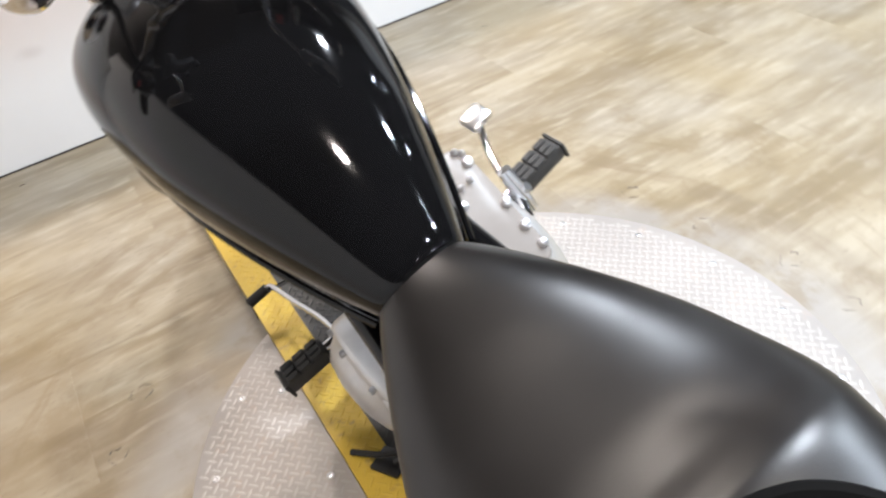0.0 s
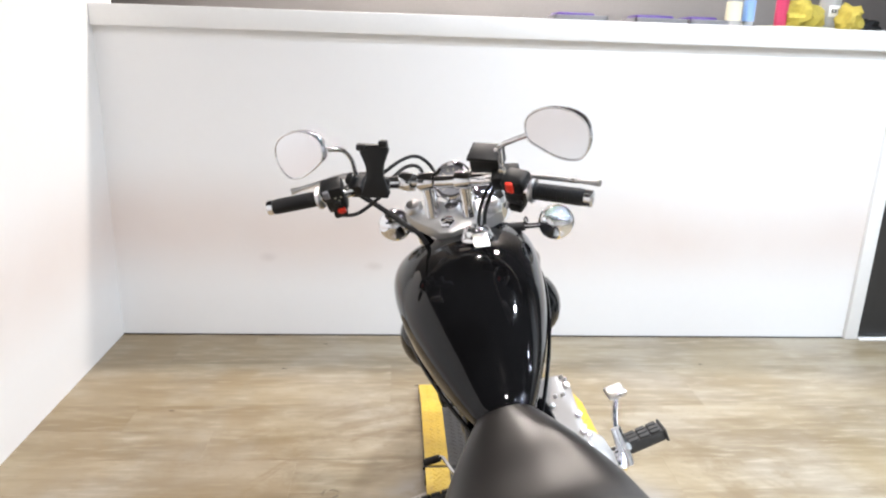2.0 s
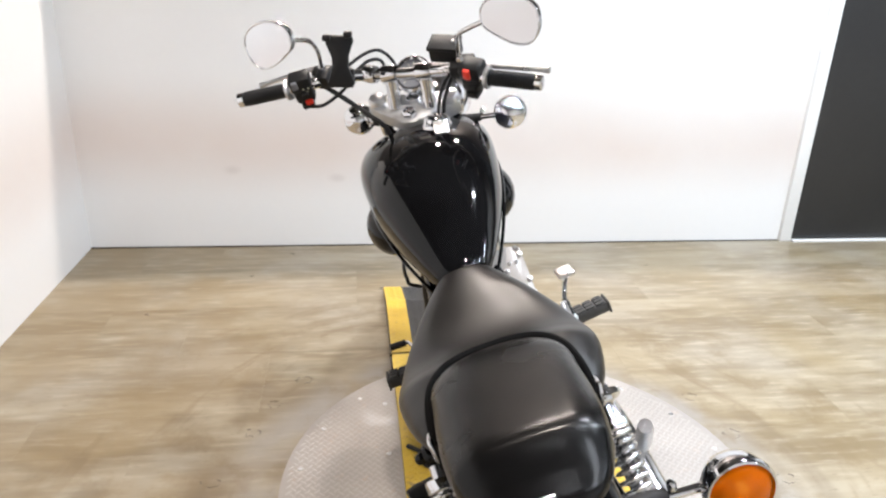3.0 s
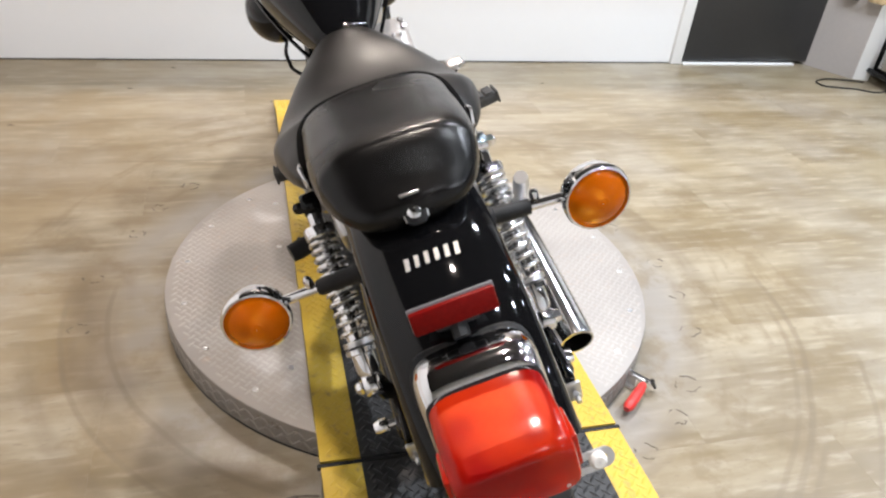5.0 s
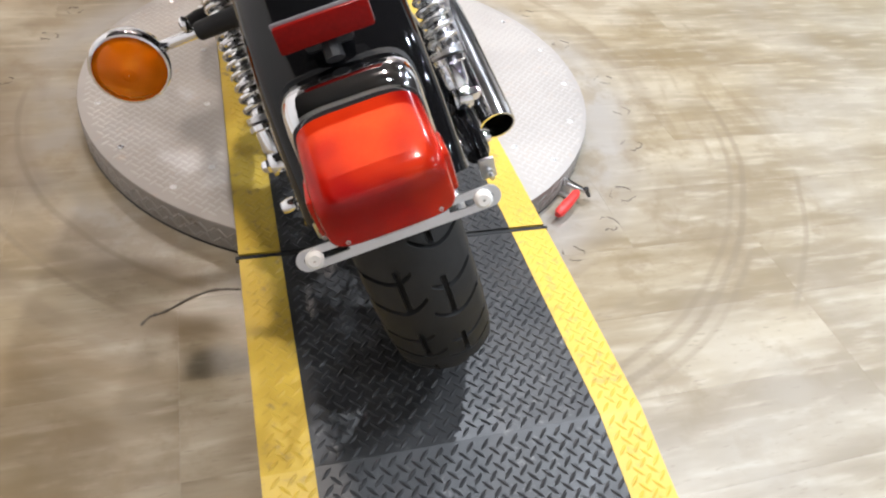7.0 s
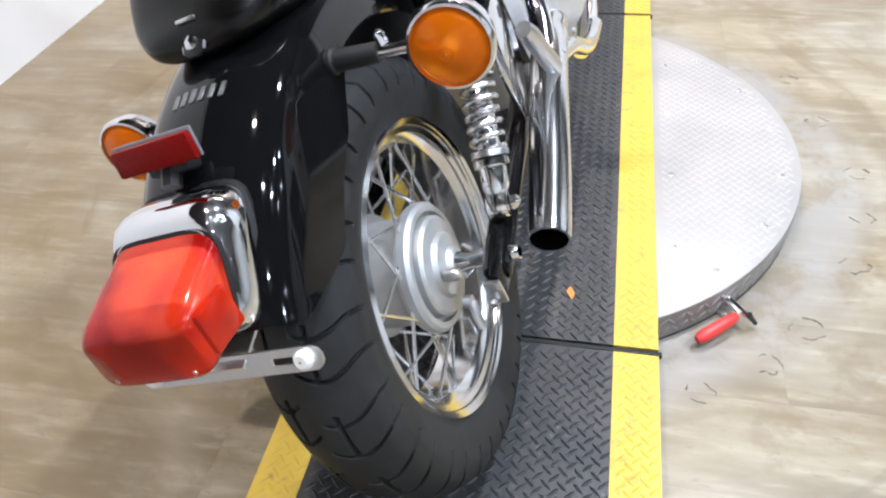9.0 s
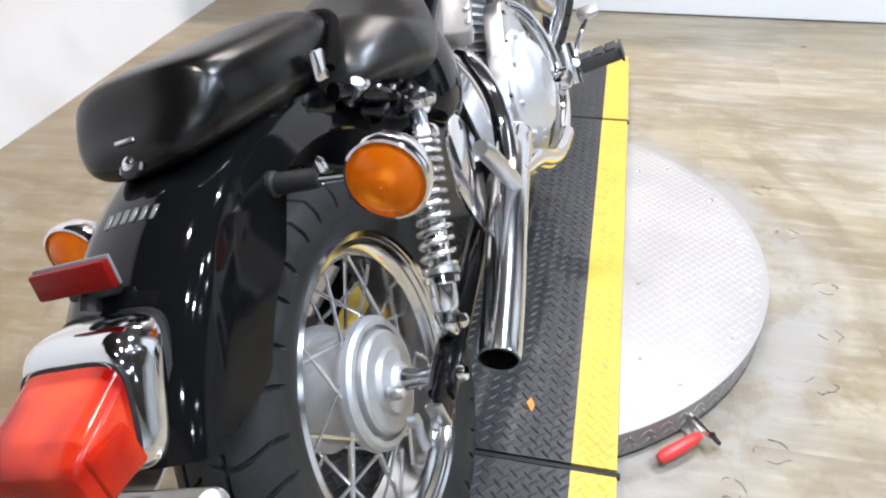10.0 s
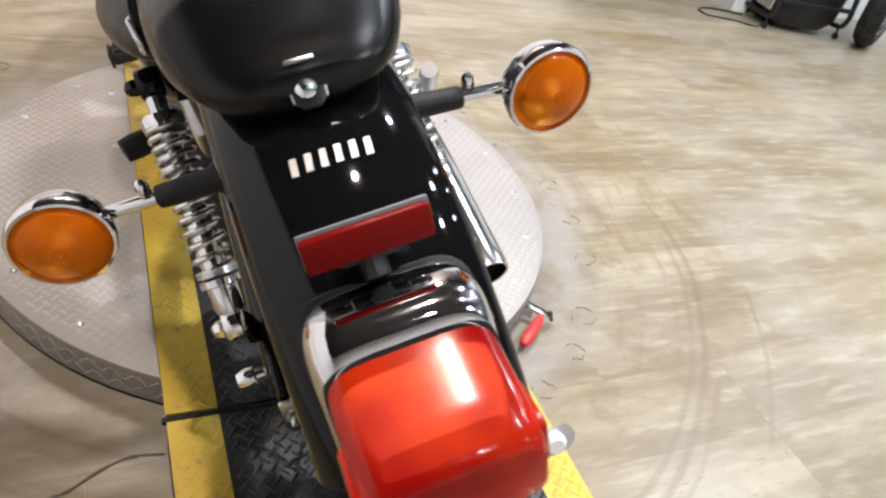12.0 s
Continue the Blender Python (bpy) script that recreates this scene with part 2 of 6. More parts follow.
def floor_material():
    """Oak-look vinyl planks: grain along x, each plank its own shade, rubbed rings round the turntable."""
    m, nt, b, link = node_mat("oak_vinyl")
    geo = nt.nodes.new("ShaderNodeNewGeometry")
    info = nt.nodes.new("ShaderNodeObjectInfo")
    rnd = info.outputs["Random"]
    mp = nt.nodes.new("ShaderNodeMapping")
    mp.inputs["Scale"].default_value = (1.8, 9.0, 1.0)
    link(geo.outputs["Position"], mp.inputs["Vector"])
    shift = nt.nodes.new("ShaderNodeCombineXYZ")
    link(math_node(nt, "MULTIPLY", rnd, 37.0), shift.inputs[0])
    link(math_node(nt, "MULTIPLY", rnd, 91.0), shift.inputs[1])
    vec = nt.nodes.new("ShaderNodeVectorMath")
    vec.operation = "ADD"
    link(mp.outputs[0], vec.inputs[0])
    link(shift.outputs[0], vec.inputs[1])
    v = vec.outputs[0]
    broad = math_node(nt, "ADD", math_node(nt, "MULTIPLY", noise_node(nt, v, 1.1, 3.0, 0.5), 0.5), math_node(nt, "MULTIPLY", noise_node(nt, mp.outputs[0], 0.9, 3.0, 0.5), 0.5))
    fine = noise_node(nt, v, 4.5, 3.0, 0.5)
    tone = math_node(nt, "ADD", math_node(nt, "MULTIPLY", broad, 0.75), math_node(nt, "MULTIPLY", fine, 0.25))
    tone = math_node(nt, "ADD", tone, math_node(nt, "MULTIPLY_ADD", rnd, 0.07, -0.035))
    c = mix_color(nt, ramp(nt, tone, 0.36, 0.65), (0.175, 0.134, 0.078), (0.322, 0.276, 0.197))
    c = mix_color(nt, math_node(nt, "MULTIPLY", ramp(nt, fine, 0.52, 0.75), 0.45), c, (0.396, 0.350, 0.270))
    knots = noise_node(nt, v, 2.6, 3.0)
    c = mix_color(nt, math_node(nt, "MULTIPLY", ramp(nt, knots, 0.66, 0.78), 0.5), c, (0.175, 0.138, 0.097))
    # patches where the print is greyer or yellower, and a few thin dark pores
    patch = noise_node(nt, geo.outputs["Position"], 2.3, 3.0)
    c = mix_color(nt, math_node(nt, "MULTIPLY", ramp(nt, patch, 0.45, 0.7), 0.4), c, (0.322, 0.296, 0.253))
    c = mix_color(nt, math_node(nt, "MULTIPLY", ramp(nt, patch, 0.52, 0.3), 0.45), c, (0.253, 0.195, 0.106))
    pores = noise_node(nt, v, 15.0, 2.0, 0.6)
    c = mix_color(nt, math_node(nt, "MULTIPLY", ramp(nt, pores, 0.6, 0.72), 0.6), c, (0.184, 0.143, 0.097))
    # rubbed grey-brown rings from tyres, round the turntable
    sep = nt.nodes.new("ShaderNodeSeparateXYZ")
    link(geo.outputs["Position"], sep.inputs[0])
    dx = math_node(nt, "ADD", sep.outputs[0], 0.04)
    dy = math_node(nt, "ADD", sep.outputs[1], -0.02)
    rad = math_node(nt, "SQRT", math_node(nt, "ADD", math_node(nt, "MULTIPLY", dx, dx), math_node(nt, "MULTIPLY", dy, dy)))
    ang = math_node(nt, "ARCTAN2", dy, dx)
    wob = noise_node(nt, geo.outputs["Position"], 1.7, 3.0)
    ringco = nt.nodes.new("ShaderNodeCombineXYZ")
    link(math_node(nt, "MULTIPLY_ADD", wob, 0.16, rad), ringco.inputs[0])
    link(math_node(nt, "MULTIPLY", ang, 0.16), ringco.inputs[1])
    rings = noise_node(nt, ringco.outputs[0], 13.0, 3.0, 0.55)
    near = math_node(nt, "SUBTRACT", 1.0, ramp(nt, rad, 1.05, 1.5))
    scuff = math_node(nt, "MULTIPLY", ramp(nt, rings, 0.53, 0.68), near)
    patchy = ramp(nt, noise_node(nt, geo.outputs["Position"], 3.1, 4.0), 0.4, 0.6)
    c = mix_color(nt, math_node(nt, "MULTIPLY", math_node(nt, "MULTIPLY", scuff, patchy), 0.6), c, (0.17, 0.125, 0.073))
    # a grey, worn belt of vinyl next to the turntable
    belt = math_node(nt, "MULTIPLY", ramp(nt, rad, 0.6, 0.63), math_node(nt, "SUBTRACT", 1.0, ramp(nt, math_node(nt, "MULTIPLY_ADD", wob, 0.14, rad), 0.76, 0.88)))
    worn_n = ramp(nt, noise_node(nt, geo.outputs["Position"], 4.2, 4.0), 0.3, 0.62)
    c = mix_color(nt, math_node(nt, "MULTIPLY", math_node(nt, "MULTIPLY", belt, worn_n), 0.75), c, (0.265, 0.248, 0.23))
    # old brown dirt trodden in near the turntable
    dirt = ramp(nt, noise_node(nt, geo.outputs["Position"], 5.5, 6.0, 0.65), 0.5, 0.62)
    c = mix_color(nt, math_node(nt, "MULTIPLY", math_node(nt, "MULTIPLY", dirt, near), 0.5), c, (0.17, 0.125, 0.068))
    # brown patches trodden in beside the lower ramp
    px = math_node(nt, "ADD", sep.outputs[0], 0.6)
    py = math_node(nt, "ADD", sep.outputs[1], 0.78)
    reach = math_node(nt, "SQRT", math_node(nt, "ADD", math_node(nt, "MULTIPLY", math_node(nt, "MULTIPLY", px, px), 0.45), math_node(nt, "MULTIPLY", math_node(nt, "MULTIPLY", py, py), 2.2)))
    trodden = math_node(nt, "MULTIPLY", math_node(nt, "SUBTRACT", 1.0, ramp(nt, reach, 0.08, 0.34)), ramp(nt, rings, 0.36, 0.62))
    c = mix_color(nt, math_node(nt, "MULTIPLY", trodden, 0.42), c, (0.17, 0.112, 0.05))
    # the floor on one side of the turntable is browner, in patches
    brown_side = math_node(nt, "MULTIPLY", ramp(nt, math_node(nt, "MULTIPLY_ADD", wob, 0.5, sep.outputs[0]), -0.2, -0.75), ramp(nt, noise_node(nt, geo.outputs["Position"], 2.9, 5.0, 0.6), 0.34, 0.58))
    c = mix_color(nt, math_node(nt, "MULTIPLY", brown_side, 0.45), c, (0.2, 0.136, 0.06))
    # broad rubbed arcs left by tyres: radius, half width, where they begin and end (degrees), strength
    away = math_node(nt, "MULTIPLY_ADD", wob, 0.05, math_node(nt, "ADD", rad, -0.025))
    streak = noise_node(nt, ringco.outputs[0], 30.0, 2.0)
    for r0, w, a0, a1, k in ((0.79, 0.055, -190, -120, 0.65), (0.73, 0.03, -185, -100, 0.45), (0.735, 0.009, -188, -112, 0.8), (0.83, 0.009, -185, -122, 0.7), (0.9, 0.03, -170, -128, 0.5), (1.0, 0.01, -80, -10, 0.6), (1.03, 0.012, -80, 0, 0.75), (1.06, 0.008, -75, -40, 0.5), (1.17, 0.01, -50, -22, 0.75), (0.76, 0.03, -62, 30, 0.3), (0.84, 0.045, -20, 25, 0.5)):
        mid, span = radians((a0 + a1) / 2), radians((a1 - a0) / 2)
        off = math_node(nt, "WRAP", math_node(nt, "ADD", ang, -mid), math.pi, -math.pi)
        arc = math_node(nt, "SUBTRACT", 1.0, ramp(nt, math_node(nt, "ABSOLUTE", off), span * 0.75, span))
        bell = math_node(nt, "SUBTRACT", 1.0, ramp(nt, math_node(nt, "ABSOLUTE", math_node(nt, "ADD", away, -r0)), w * 0.25, w))
        fac = math_node(nt, "MULTIPLY", math_node(nt, "MULTIPLY", arc, bell), math_node(nt, "MULTIPLY", math_node(nt, "MULTIPLY_ADD", streak, 1.1, 0.1), k))
        c = mix_color(nt, fac, c, (0.155, 0.118, 0.076))
    link(c, b.inputs["Base Color"])
    link(math_node(nt, "ADD", math_node(nt, "MULTIPLY", fine, 0.14), math_node(nt, "MULTIPLY_ADD", scuff, 0.12, 0.27)), b.inputs["Roughness"])
    bp = nt.nodes.new("ShaderNodeBump")
    bp.inputs["Strength"].default_value, bp.inputs["Distance"].default_value = 0.06, 0.002
    link(fine, bp.inputs["Height"])
    link(bp.outputs[0], b.inputs["Normal"])
    return m


SMUDGES = [(-1.001, 0.375), (-0.528, 0.338)]


def wall_material():
    """White wall paint with a dull warm reflection painted in at wheel height and faint blotches."""
    m, nt, b, link = node_mat("white_wall_paint")
    geo = nt.nodes.new("ShaderNodeNewGeometry")
    sep = nt.nodes.new("ShaderNodeSeparateXYZ")
    link(geo.outputs["Position"], sep.inputs[0])
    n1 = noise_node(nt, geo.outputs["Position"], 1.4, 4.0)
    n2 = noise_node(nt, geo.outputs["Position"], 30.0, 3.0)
    # dull warm reflected light at wheel height, put into the paint colour
    reflection_band = math_node(nt, "MULTIPLY", ramp(nt, sep.outputs[2], 0.2, 0.5), math_node(nt, "SUBTRACT", 1.0, ramp(nt, sep.outputs[2], 0.5, 0.85)))
    reflection_band = math_node(nt, "MULTIPLY", reflection_band, math_node(nt, "MULTIPLY_ADD", n1, 0.8, 0.1))
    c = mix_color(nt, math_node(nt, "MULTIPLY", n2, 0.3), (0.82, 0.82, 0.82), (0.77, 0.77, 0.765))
    c = mix_color(nt, math_node(nt, "MULTIPLY", reflection_band, 0.75), c, (0.62, 0.47, 0.39))
    # two old smudges on the half wall
    for x, z in SMUDGES:
        far = math_node(nt, "SQRT", math_node(nt, "ADD", math_node(nt, "POWER", math_node(nt, "ADD", sep.outputs[0], -x), 2.0), math_node(nt, "POWER", math_node(nt, "MULTIPLY", math_node(nt, "ADD", sep.outputs[2], -z), 1.8), 2.0)))
        spot = math_node(nt, "SUBTRACT", 1.0, ramp(nt, math_node(nt, "MULTIPLY_ADD", n2, 0.03, far), 0.02, 0.07))
        c = mix_color(nt, math_node(nt, "MULTIPLY", spot, 0.3), c, (0.5, 0.45, 0.42))
    link(c, b.inputs["Base Color"])
    b.inputs["Roughness"].default_value = 0.5
    bp = nt.nodes.new("ShaderNodeBump")
    bp.inputs["Strength"].default_value, bp.inputs["Distance"].default_value = 0.08, 0.002
    link(n2, bp.inputs["Height"])
    link(bp.outputs[0], b.inputs["Normal"])
    return m


def plate_material(name, base, metal, rough, bare, worn):
    """Painted or bare tread plate: scuffed, with metal or dirt showing in patches."""
    m, nt, b, link = node_mat(name)
    geo = nt.nodes.new("ShaderNodeNewGeometry")
    p = geo.outputs["Position"]
    n1, n2, n3 = noise_node(nt, p, 5.0, 5.0), noise_node(nt, p, 55.0, 4.0, 0.6), noise_node(nt, p, 17.0, 4.0)
    fac = math_node(nt, "MULTIPLY", ramp(nt, n2, 0.6 - worn * 0.12, 0.8), ramp(nt, n3, 0.42, 0.62))
    c = mix_color(nt, fac, base, bare)
    c = mix_color(nt, math_node(nt, "MULTIPLY", ramp(nt, n1, 0.35, 0.75), 0.35), c, tuple(0.6 * k for k in base))
    link(c, b.inputs["Base Color"])
    b.inputs["Metallic"].default_value = metal
    link(math_node(nt, "MULTIPLY_ADD", n3, 0.25, rough - 0.12), b.inputs["Roughness"])
    bp = nt.nodes.new("ShaderNodeBump")
    bp.inputs["Strength"].default_value, bp.inputs["Distance"].default_value = 0.1, 0.001
    link(n2, bp.inputs["Height"])
    link(bp.outputs[0], b.inputs["Normal"])
    return m


def lens_material():
    """Red lamp plastic: deep red, with orange patches painted in for the glow of the reflector behind."""
    m, nt, b, link = node_mat("red_lens")
    geo = nt.nodes.new("ShaderNodeNewGeometry")
    n1 = noise_node(nt, geo.outputs["Position"], 10.0, 2.0)
    n2 = noise_node(nt, geo.outputs["Position"], 140.0, 2.0)
    # noise patches of orange imitate light glowing through the plastic
    c = mix_color(nt, ramp(nt, n1, 0.38, 0.68), (0.28, 0.003, 0.003), (0.76, 0.042, 0.005))
    c = mix_color(nt, math_node(nt, "MULTIPLY", n2, 0.3), c, (0.45, 0.008, 0.004))
    link(c, b.inputs["Base Color"])
    b.inputs["Roughness"].default_value = 0.15
    b.inputs["Specular IOR Level"].default_value = 0.3
    b.inputs["Transmission Weight"].default_value = 0.4
    b.inputs["Coat Weight"].default_value = 0.4
    b.inputs["IOR"].default_value = 1.25
    bp = nt.nodes.new("ShaderNodeBump")
    bp.inputs["Strength"].default_value, bp.inputs["Distance"].default_value = 0.05, 0.001
    link(n2, bp.inputs["Height"])
    link(bp.outputs[0], b.inputs["Normal"])
    return m


RED = lens_material()
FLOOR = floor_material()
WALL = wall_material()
DISC_BAR = plate_material("rubbed_tread_bars", (0.41, 0.383, 0.357), 0.3, 0.56, (0.5, 0.42, 0.36), 0.5)
DISC = plate_material("bare_tread_plate", (0.365, 0.338, 0.314), 0.3, 0.56, (0.44, 0.35, 0.29), 0.8)
SKIRT = plate_material("grimy_plate_edge", (0.3, 0.275, 0.25), 0.3, 0.55, (0.18, 0.14, 0.11), 0.8)
BARS = shader("polished_tread_bars", (0.03, 0.03, 0.031), 0.36, specular=0.4, grain=0.2, wear=0.3)
DECK = plate_material("black_tread_plate", (0.026, 0.0257, 0.026), 0.1, 0.42, (0.2, 0.19, 0.18), 0.4)
YELLOW = plate_material("yellow_tread_plate", (0.56, 0.38, 0.04), 0.0, 0.5, (0.2, 0.15, 0.07), 0.9)
TRIM = shader("white_trim", (0.82, 0.82, 0.81), 0.45, grain=0.02, wear=0.04)
GREY_WALL = shader("grey_wall_paint", (0.42, 0.39, 0.37), 0.6, grain=0.05, wear=0.15, blotch=1.5)
BACK_WALL = shader("dark_grey_wall_paint", (0.3, 0.285, 0.275), 0.6, grain=0.05, wear=0.15, blotch=1.5)
DOOR = shader("dark_grey_door", (0.03, 0.03, 0.031), 0.32, grain=0.1, wear=0.2, blotch=2.0)
CEIL = shader("dark_ceiling", (0.06, 0.06, 0.062), 0.8, grain=0.1, wear=0.2)


# ---- the room ----
LEFT, RIGHT, NORTH, SOUTH, FAR = -1.665, 14.0, 1.808, -4.2, 8.6
OUTER, PARTITION = -4.2, 1.72


def structure(name, g, mat, label, smooth=40):
    return tagged(part(name, g, mat, None, "", smooth), label, kind="structure")


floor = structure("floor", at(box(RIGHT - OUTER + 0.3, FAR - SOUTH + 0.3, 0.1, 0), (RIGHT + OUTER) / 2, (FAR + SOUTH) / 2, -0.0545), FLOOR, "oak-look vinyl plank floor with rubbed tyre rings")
structure("wall_left", at(box(0.12, 6.25, PARTITION, 0), LEFT - 0.06, -1.1, PARTITION / 2), WALL, "white painted side partition with a warm reflection painted low down")
structure("trim_left", at(box(0.15, 6.25, 0.03, 0.004), LEFT - 0.058, -1.1, PARTITION + 0.015), TRIM, "white board capping the side partition")
structure("wall_corridor", at(box(0.12, 7.2, CEILING, 0), OUTER - 0.06, -0.75, CEILING / 2), BACK_WALL, "dark grey wall beyond the side partition")
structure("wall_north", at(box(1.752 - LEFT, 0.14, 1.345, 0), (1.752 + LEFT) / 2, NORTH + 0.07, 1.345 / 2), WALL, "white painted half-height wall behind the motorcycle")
structure("trim_cap", at(box(1.842 - LEFT, 0.19, 0.085, 0.004), (1.842 + LEFT) / 2, NORTH + 0.068, 1.3885), TRIM, "white board capping the half-height wall")
structure("trim_jamb", at(box(0.064, 0.17, 1.344, 0.004), 1.785, NORTH + 0.066, 0.672), TRIM, "white painted door jamb")
# black strip laid in place of the shadow where wall meets floor
structure("trim_gap", at(box(1.752 - LEFT, 0.004, 0.004, 0), (1.752 + LEFT) / 2, NORTH - 0.002, 0.0025), SATIN_BLACK, "thin dark strip for the shadow gap at the foot of the wall")
structure("wall_south", at(box(RIGHT - OUTER + 0.3, 0.12, CEILING, 0), (RIGHT + OUTER) / 2, SOUTH - 0.06, CEILING / 2), WALL, "white painted wall")
structure("wall_right", at(box(0.12, FAR - SOUTH, CEILING, 0), RIGHT + 0.06, (FAR + SOUTH) / 2, CEILING / 2), WALL, "white painted wall")
structure("wall_showroom", at(box(0.12, FAR - 1.7, CEILING, 0), 4.26, (FAR + 1.7) / 2, CEILING / 2), WALL, "white painted wall")
structure("wall_end", at(box(RIGHT - 4.2, 0.12, CEILING, 0), (RIGHT + 4.2) / 2, FAR + 0.06, CEILING / 2), WALL, "white painted wall")
structure("wall_back", at(box(4.2 - OUTER, 0.12, CEILING, 0), (4.2 + OUTER) / 2, 2.75, CEILING / 2), BACK_WALL, "grey painted wall beyond the shelf")
structure("shelf_board", at(box(1.75 - LEFT, 0.6, 0.03, 0.003), (1.75 + LEFT) / 2, NORTH + 0.466, 1.413), TRIM, "white shelf board behind the half-height wall")
structure("ceiling", at(box(RIGHT - OUTER + 0.3, FAR - SOUTH + 0.3, 0.1, 0), (RIGHT + OUTER) / 2, (FAR + SOUTH) / 2, CEILING + 0.05), CEIL, "dark grey ceiling")

# the recessed grey doorway beside the half wall, with its pale sill and post
door = structure("door_1", at(box(0.87, 0.05, 2.6, 0.003), 2.255, 1.82, 1.315), DOOR, "dark grey sliding door, closed")
part("sill", at(box(0.7, 0.03, 0.01, 0.003), 2.17, 1.785, 0.005), TRIM, door, "white door sill")
structure("wall_grey", at(box(0.3, 0.08, CEILING, 0), 2.7, 1.71, CEILING / 2, 0, 0, -62), GREY_WALL, "grey painted wall beside the door")
structure("post", at(box(0.085, 0.1, CEILING, 0.004), 2.79, 1.59, CEILING / 2, 0, 0, -20), TRIM, "white painted corner post")
structure("wall_far", at(box(1.5, 0.08, CEILING, 0), 3.56, 1.66, CEILING / 2), WALL, "white painted wall behind the cart")


def ceiling_light(x, y):
    t = thing("ceiling_light", "round recessed ceiling light, lit", "ceiling light", "ceiling lights", m=pose(x, y, CEILING))
    part("ring", lathe([(0.062, 0.0), (0.085, -0.004), (0.085, -0.012), (0.062, -0.014), (0.062, 0.0)], 28), TRIM, t)
    glow, nt, b, link = node_mat("lit_diffuser")
    b.inputs["Emission Color"].default_value = (*LAMP_COLOR, 1)
    b.inputs["Emission Strength"].default_value = LAMP_GLOW
    part("diffuser", lathe([(0.001, -0.008), (0.04, -0.008), (0.062, -0.006)], 28), glow, t)
    return t


LAMP_GLOW = 4.0
first = ceiling_light(*LAMPS[0][:2])
for x, y, k in LAMPS[1:]:
    copy_thing(first, pose(x, y, CEILING))
for x, y, k in LAMPS:
    data = bpy.data.lights.new("ceiling_lamp", "AREA")
    data.shape, data.size, data.energy, data.color = "DISK", 0.11, LAMP_WATTS * k, OLD_WARM if x < 0.45 and (y > 2 or y == -0.72) else WARM if x < 0.45 else (LAMP_COLOR if x < 1.2 else COOL)
    data.spread = radians(LAMP_SPREAD)
    ob = new("ceiling_lamp", data)
    ob.matrix_world = pose(x, y, CEILING - 0.02)


# ---- the turntable and its ramps ----
CX, CY, RD = -0.038, -0.012, 0.603
DECK_Z, DISC_Z = 0.074, 0.066
X0, X1, STRIP = -0.333, 0.256, 0.073


def treads(inside, z_of, pitch=0.0165, length=0.0235, width=0.0056, high=0.0017):
    """Raised lozenges in a basket weave, wherever inside(x, y) holds."""
    vs, fs = [], []
    h = math.sqrt(0.5)
    for i in range(-130, 131):
        for j in range(-130, 131):
            x, y = pitch * h * (i + j), pitch * h * (i - j)
            if not (inside(x - 0.007, y - 0.007) and inside(x + 0.007, y + 0.007)):
                continue
            c, s = (h, h) if (i + j) % 2 else (h, -h)
            n = len(vs)
            for p, q in ((-0.5, 0), (-0.22, -0.5), (0.22, -0.5), (0.5, 0), (0.22, 0.5), (-0.22, 0.5)):
                u, w = p * length, q * width
                vs.append((x + c * u - s * w, y + s * u + c * w, z_of(x + c * u - s * w, y + s * u + c * w)))
            for p in (-0.26, 0.26):
                u = p * length
                vs.append((x + c * u, y + s * u, z_of(x + c * u, y + s * u) + high))
            fs += [(n, n + 1, n + 6), (n, n + 6, n + 5), (n + 1, n + 2, n + 7, n + 6), (n + 2, n + 3, n + 7), (n + 3, n + 4, n + 7), (n + 4, n + 5, n + 6, n + 7)]
    return vs, fs


def disc_arc(side):
    """The outline of the turntable's plate on one side of the deck."""
    x = X1 + 0.001 if side > 0 else X0 - 0.001
    a = math.acos((x - CX) / RD)
    n = 64
    if side > 0:
        return [(CX + RD * math.cos(t), CY + RD * math.sin(t)) for t in (-a + 2 * a * k / n for k in range(n + 1))]
    return [(CX + RD * math.cos(t), CY + RD * math.sin(t)) for t in (a + (2 * math.pi - 2 * a) * k / n for k in range(n + 1))]


turntable = thing("turntable", "round bare-metal tread-plate motorcycle turntable on the floor", "turntable")
part("skirt", lathe([(RD - 0.004, 0.002), (RD, 0.004), (RD, DISC_Z - 0.004), (RD - 0.012, DISC_Z - 0.004)], 128), SKIRT, turntable)
# thin black ring, which also draws the shadow line under the skirt
part("base_ring", lathe([(RD - 0.03, 0.0), (RD + 0.001, 0.0), (RD + 0.001, 0.005), (RD - 0.01, 0.006)], 96), SATIN_BLACK, turntable)
turn_m = Matrix.Translation((CX, CY, 0))
for ob in turntable.children:
    ob.matrix_basis = turn_m
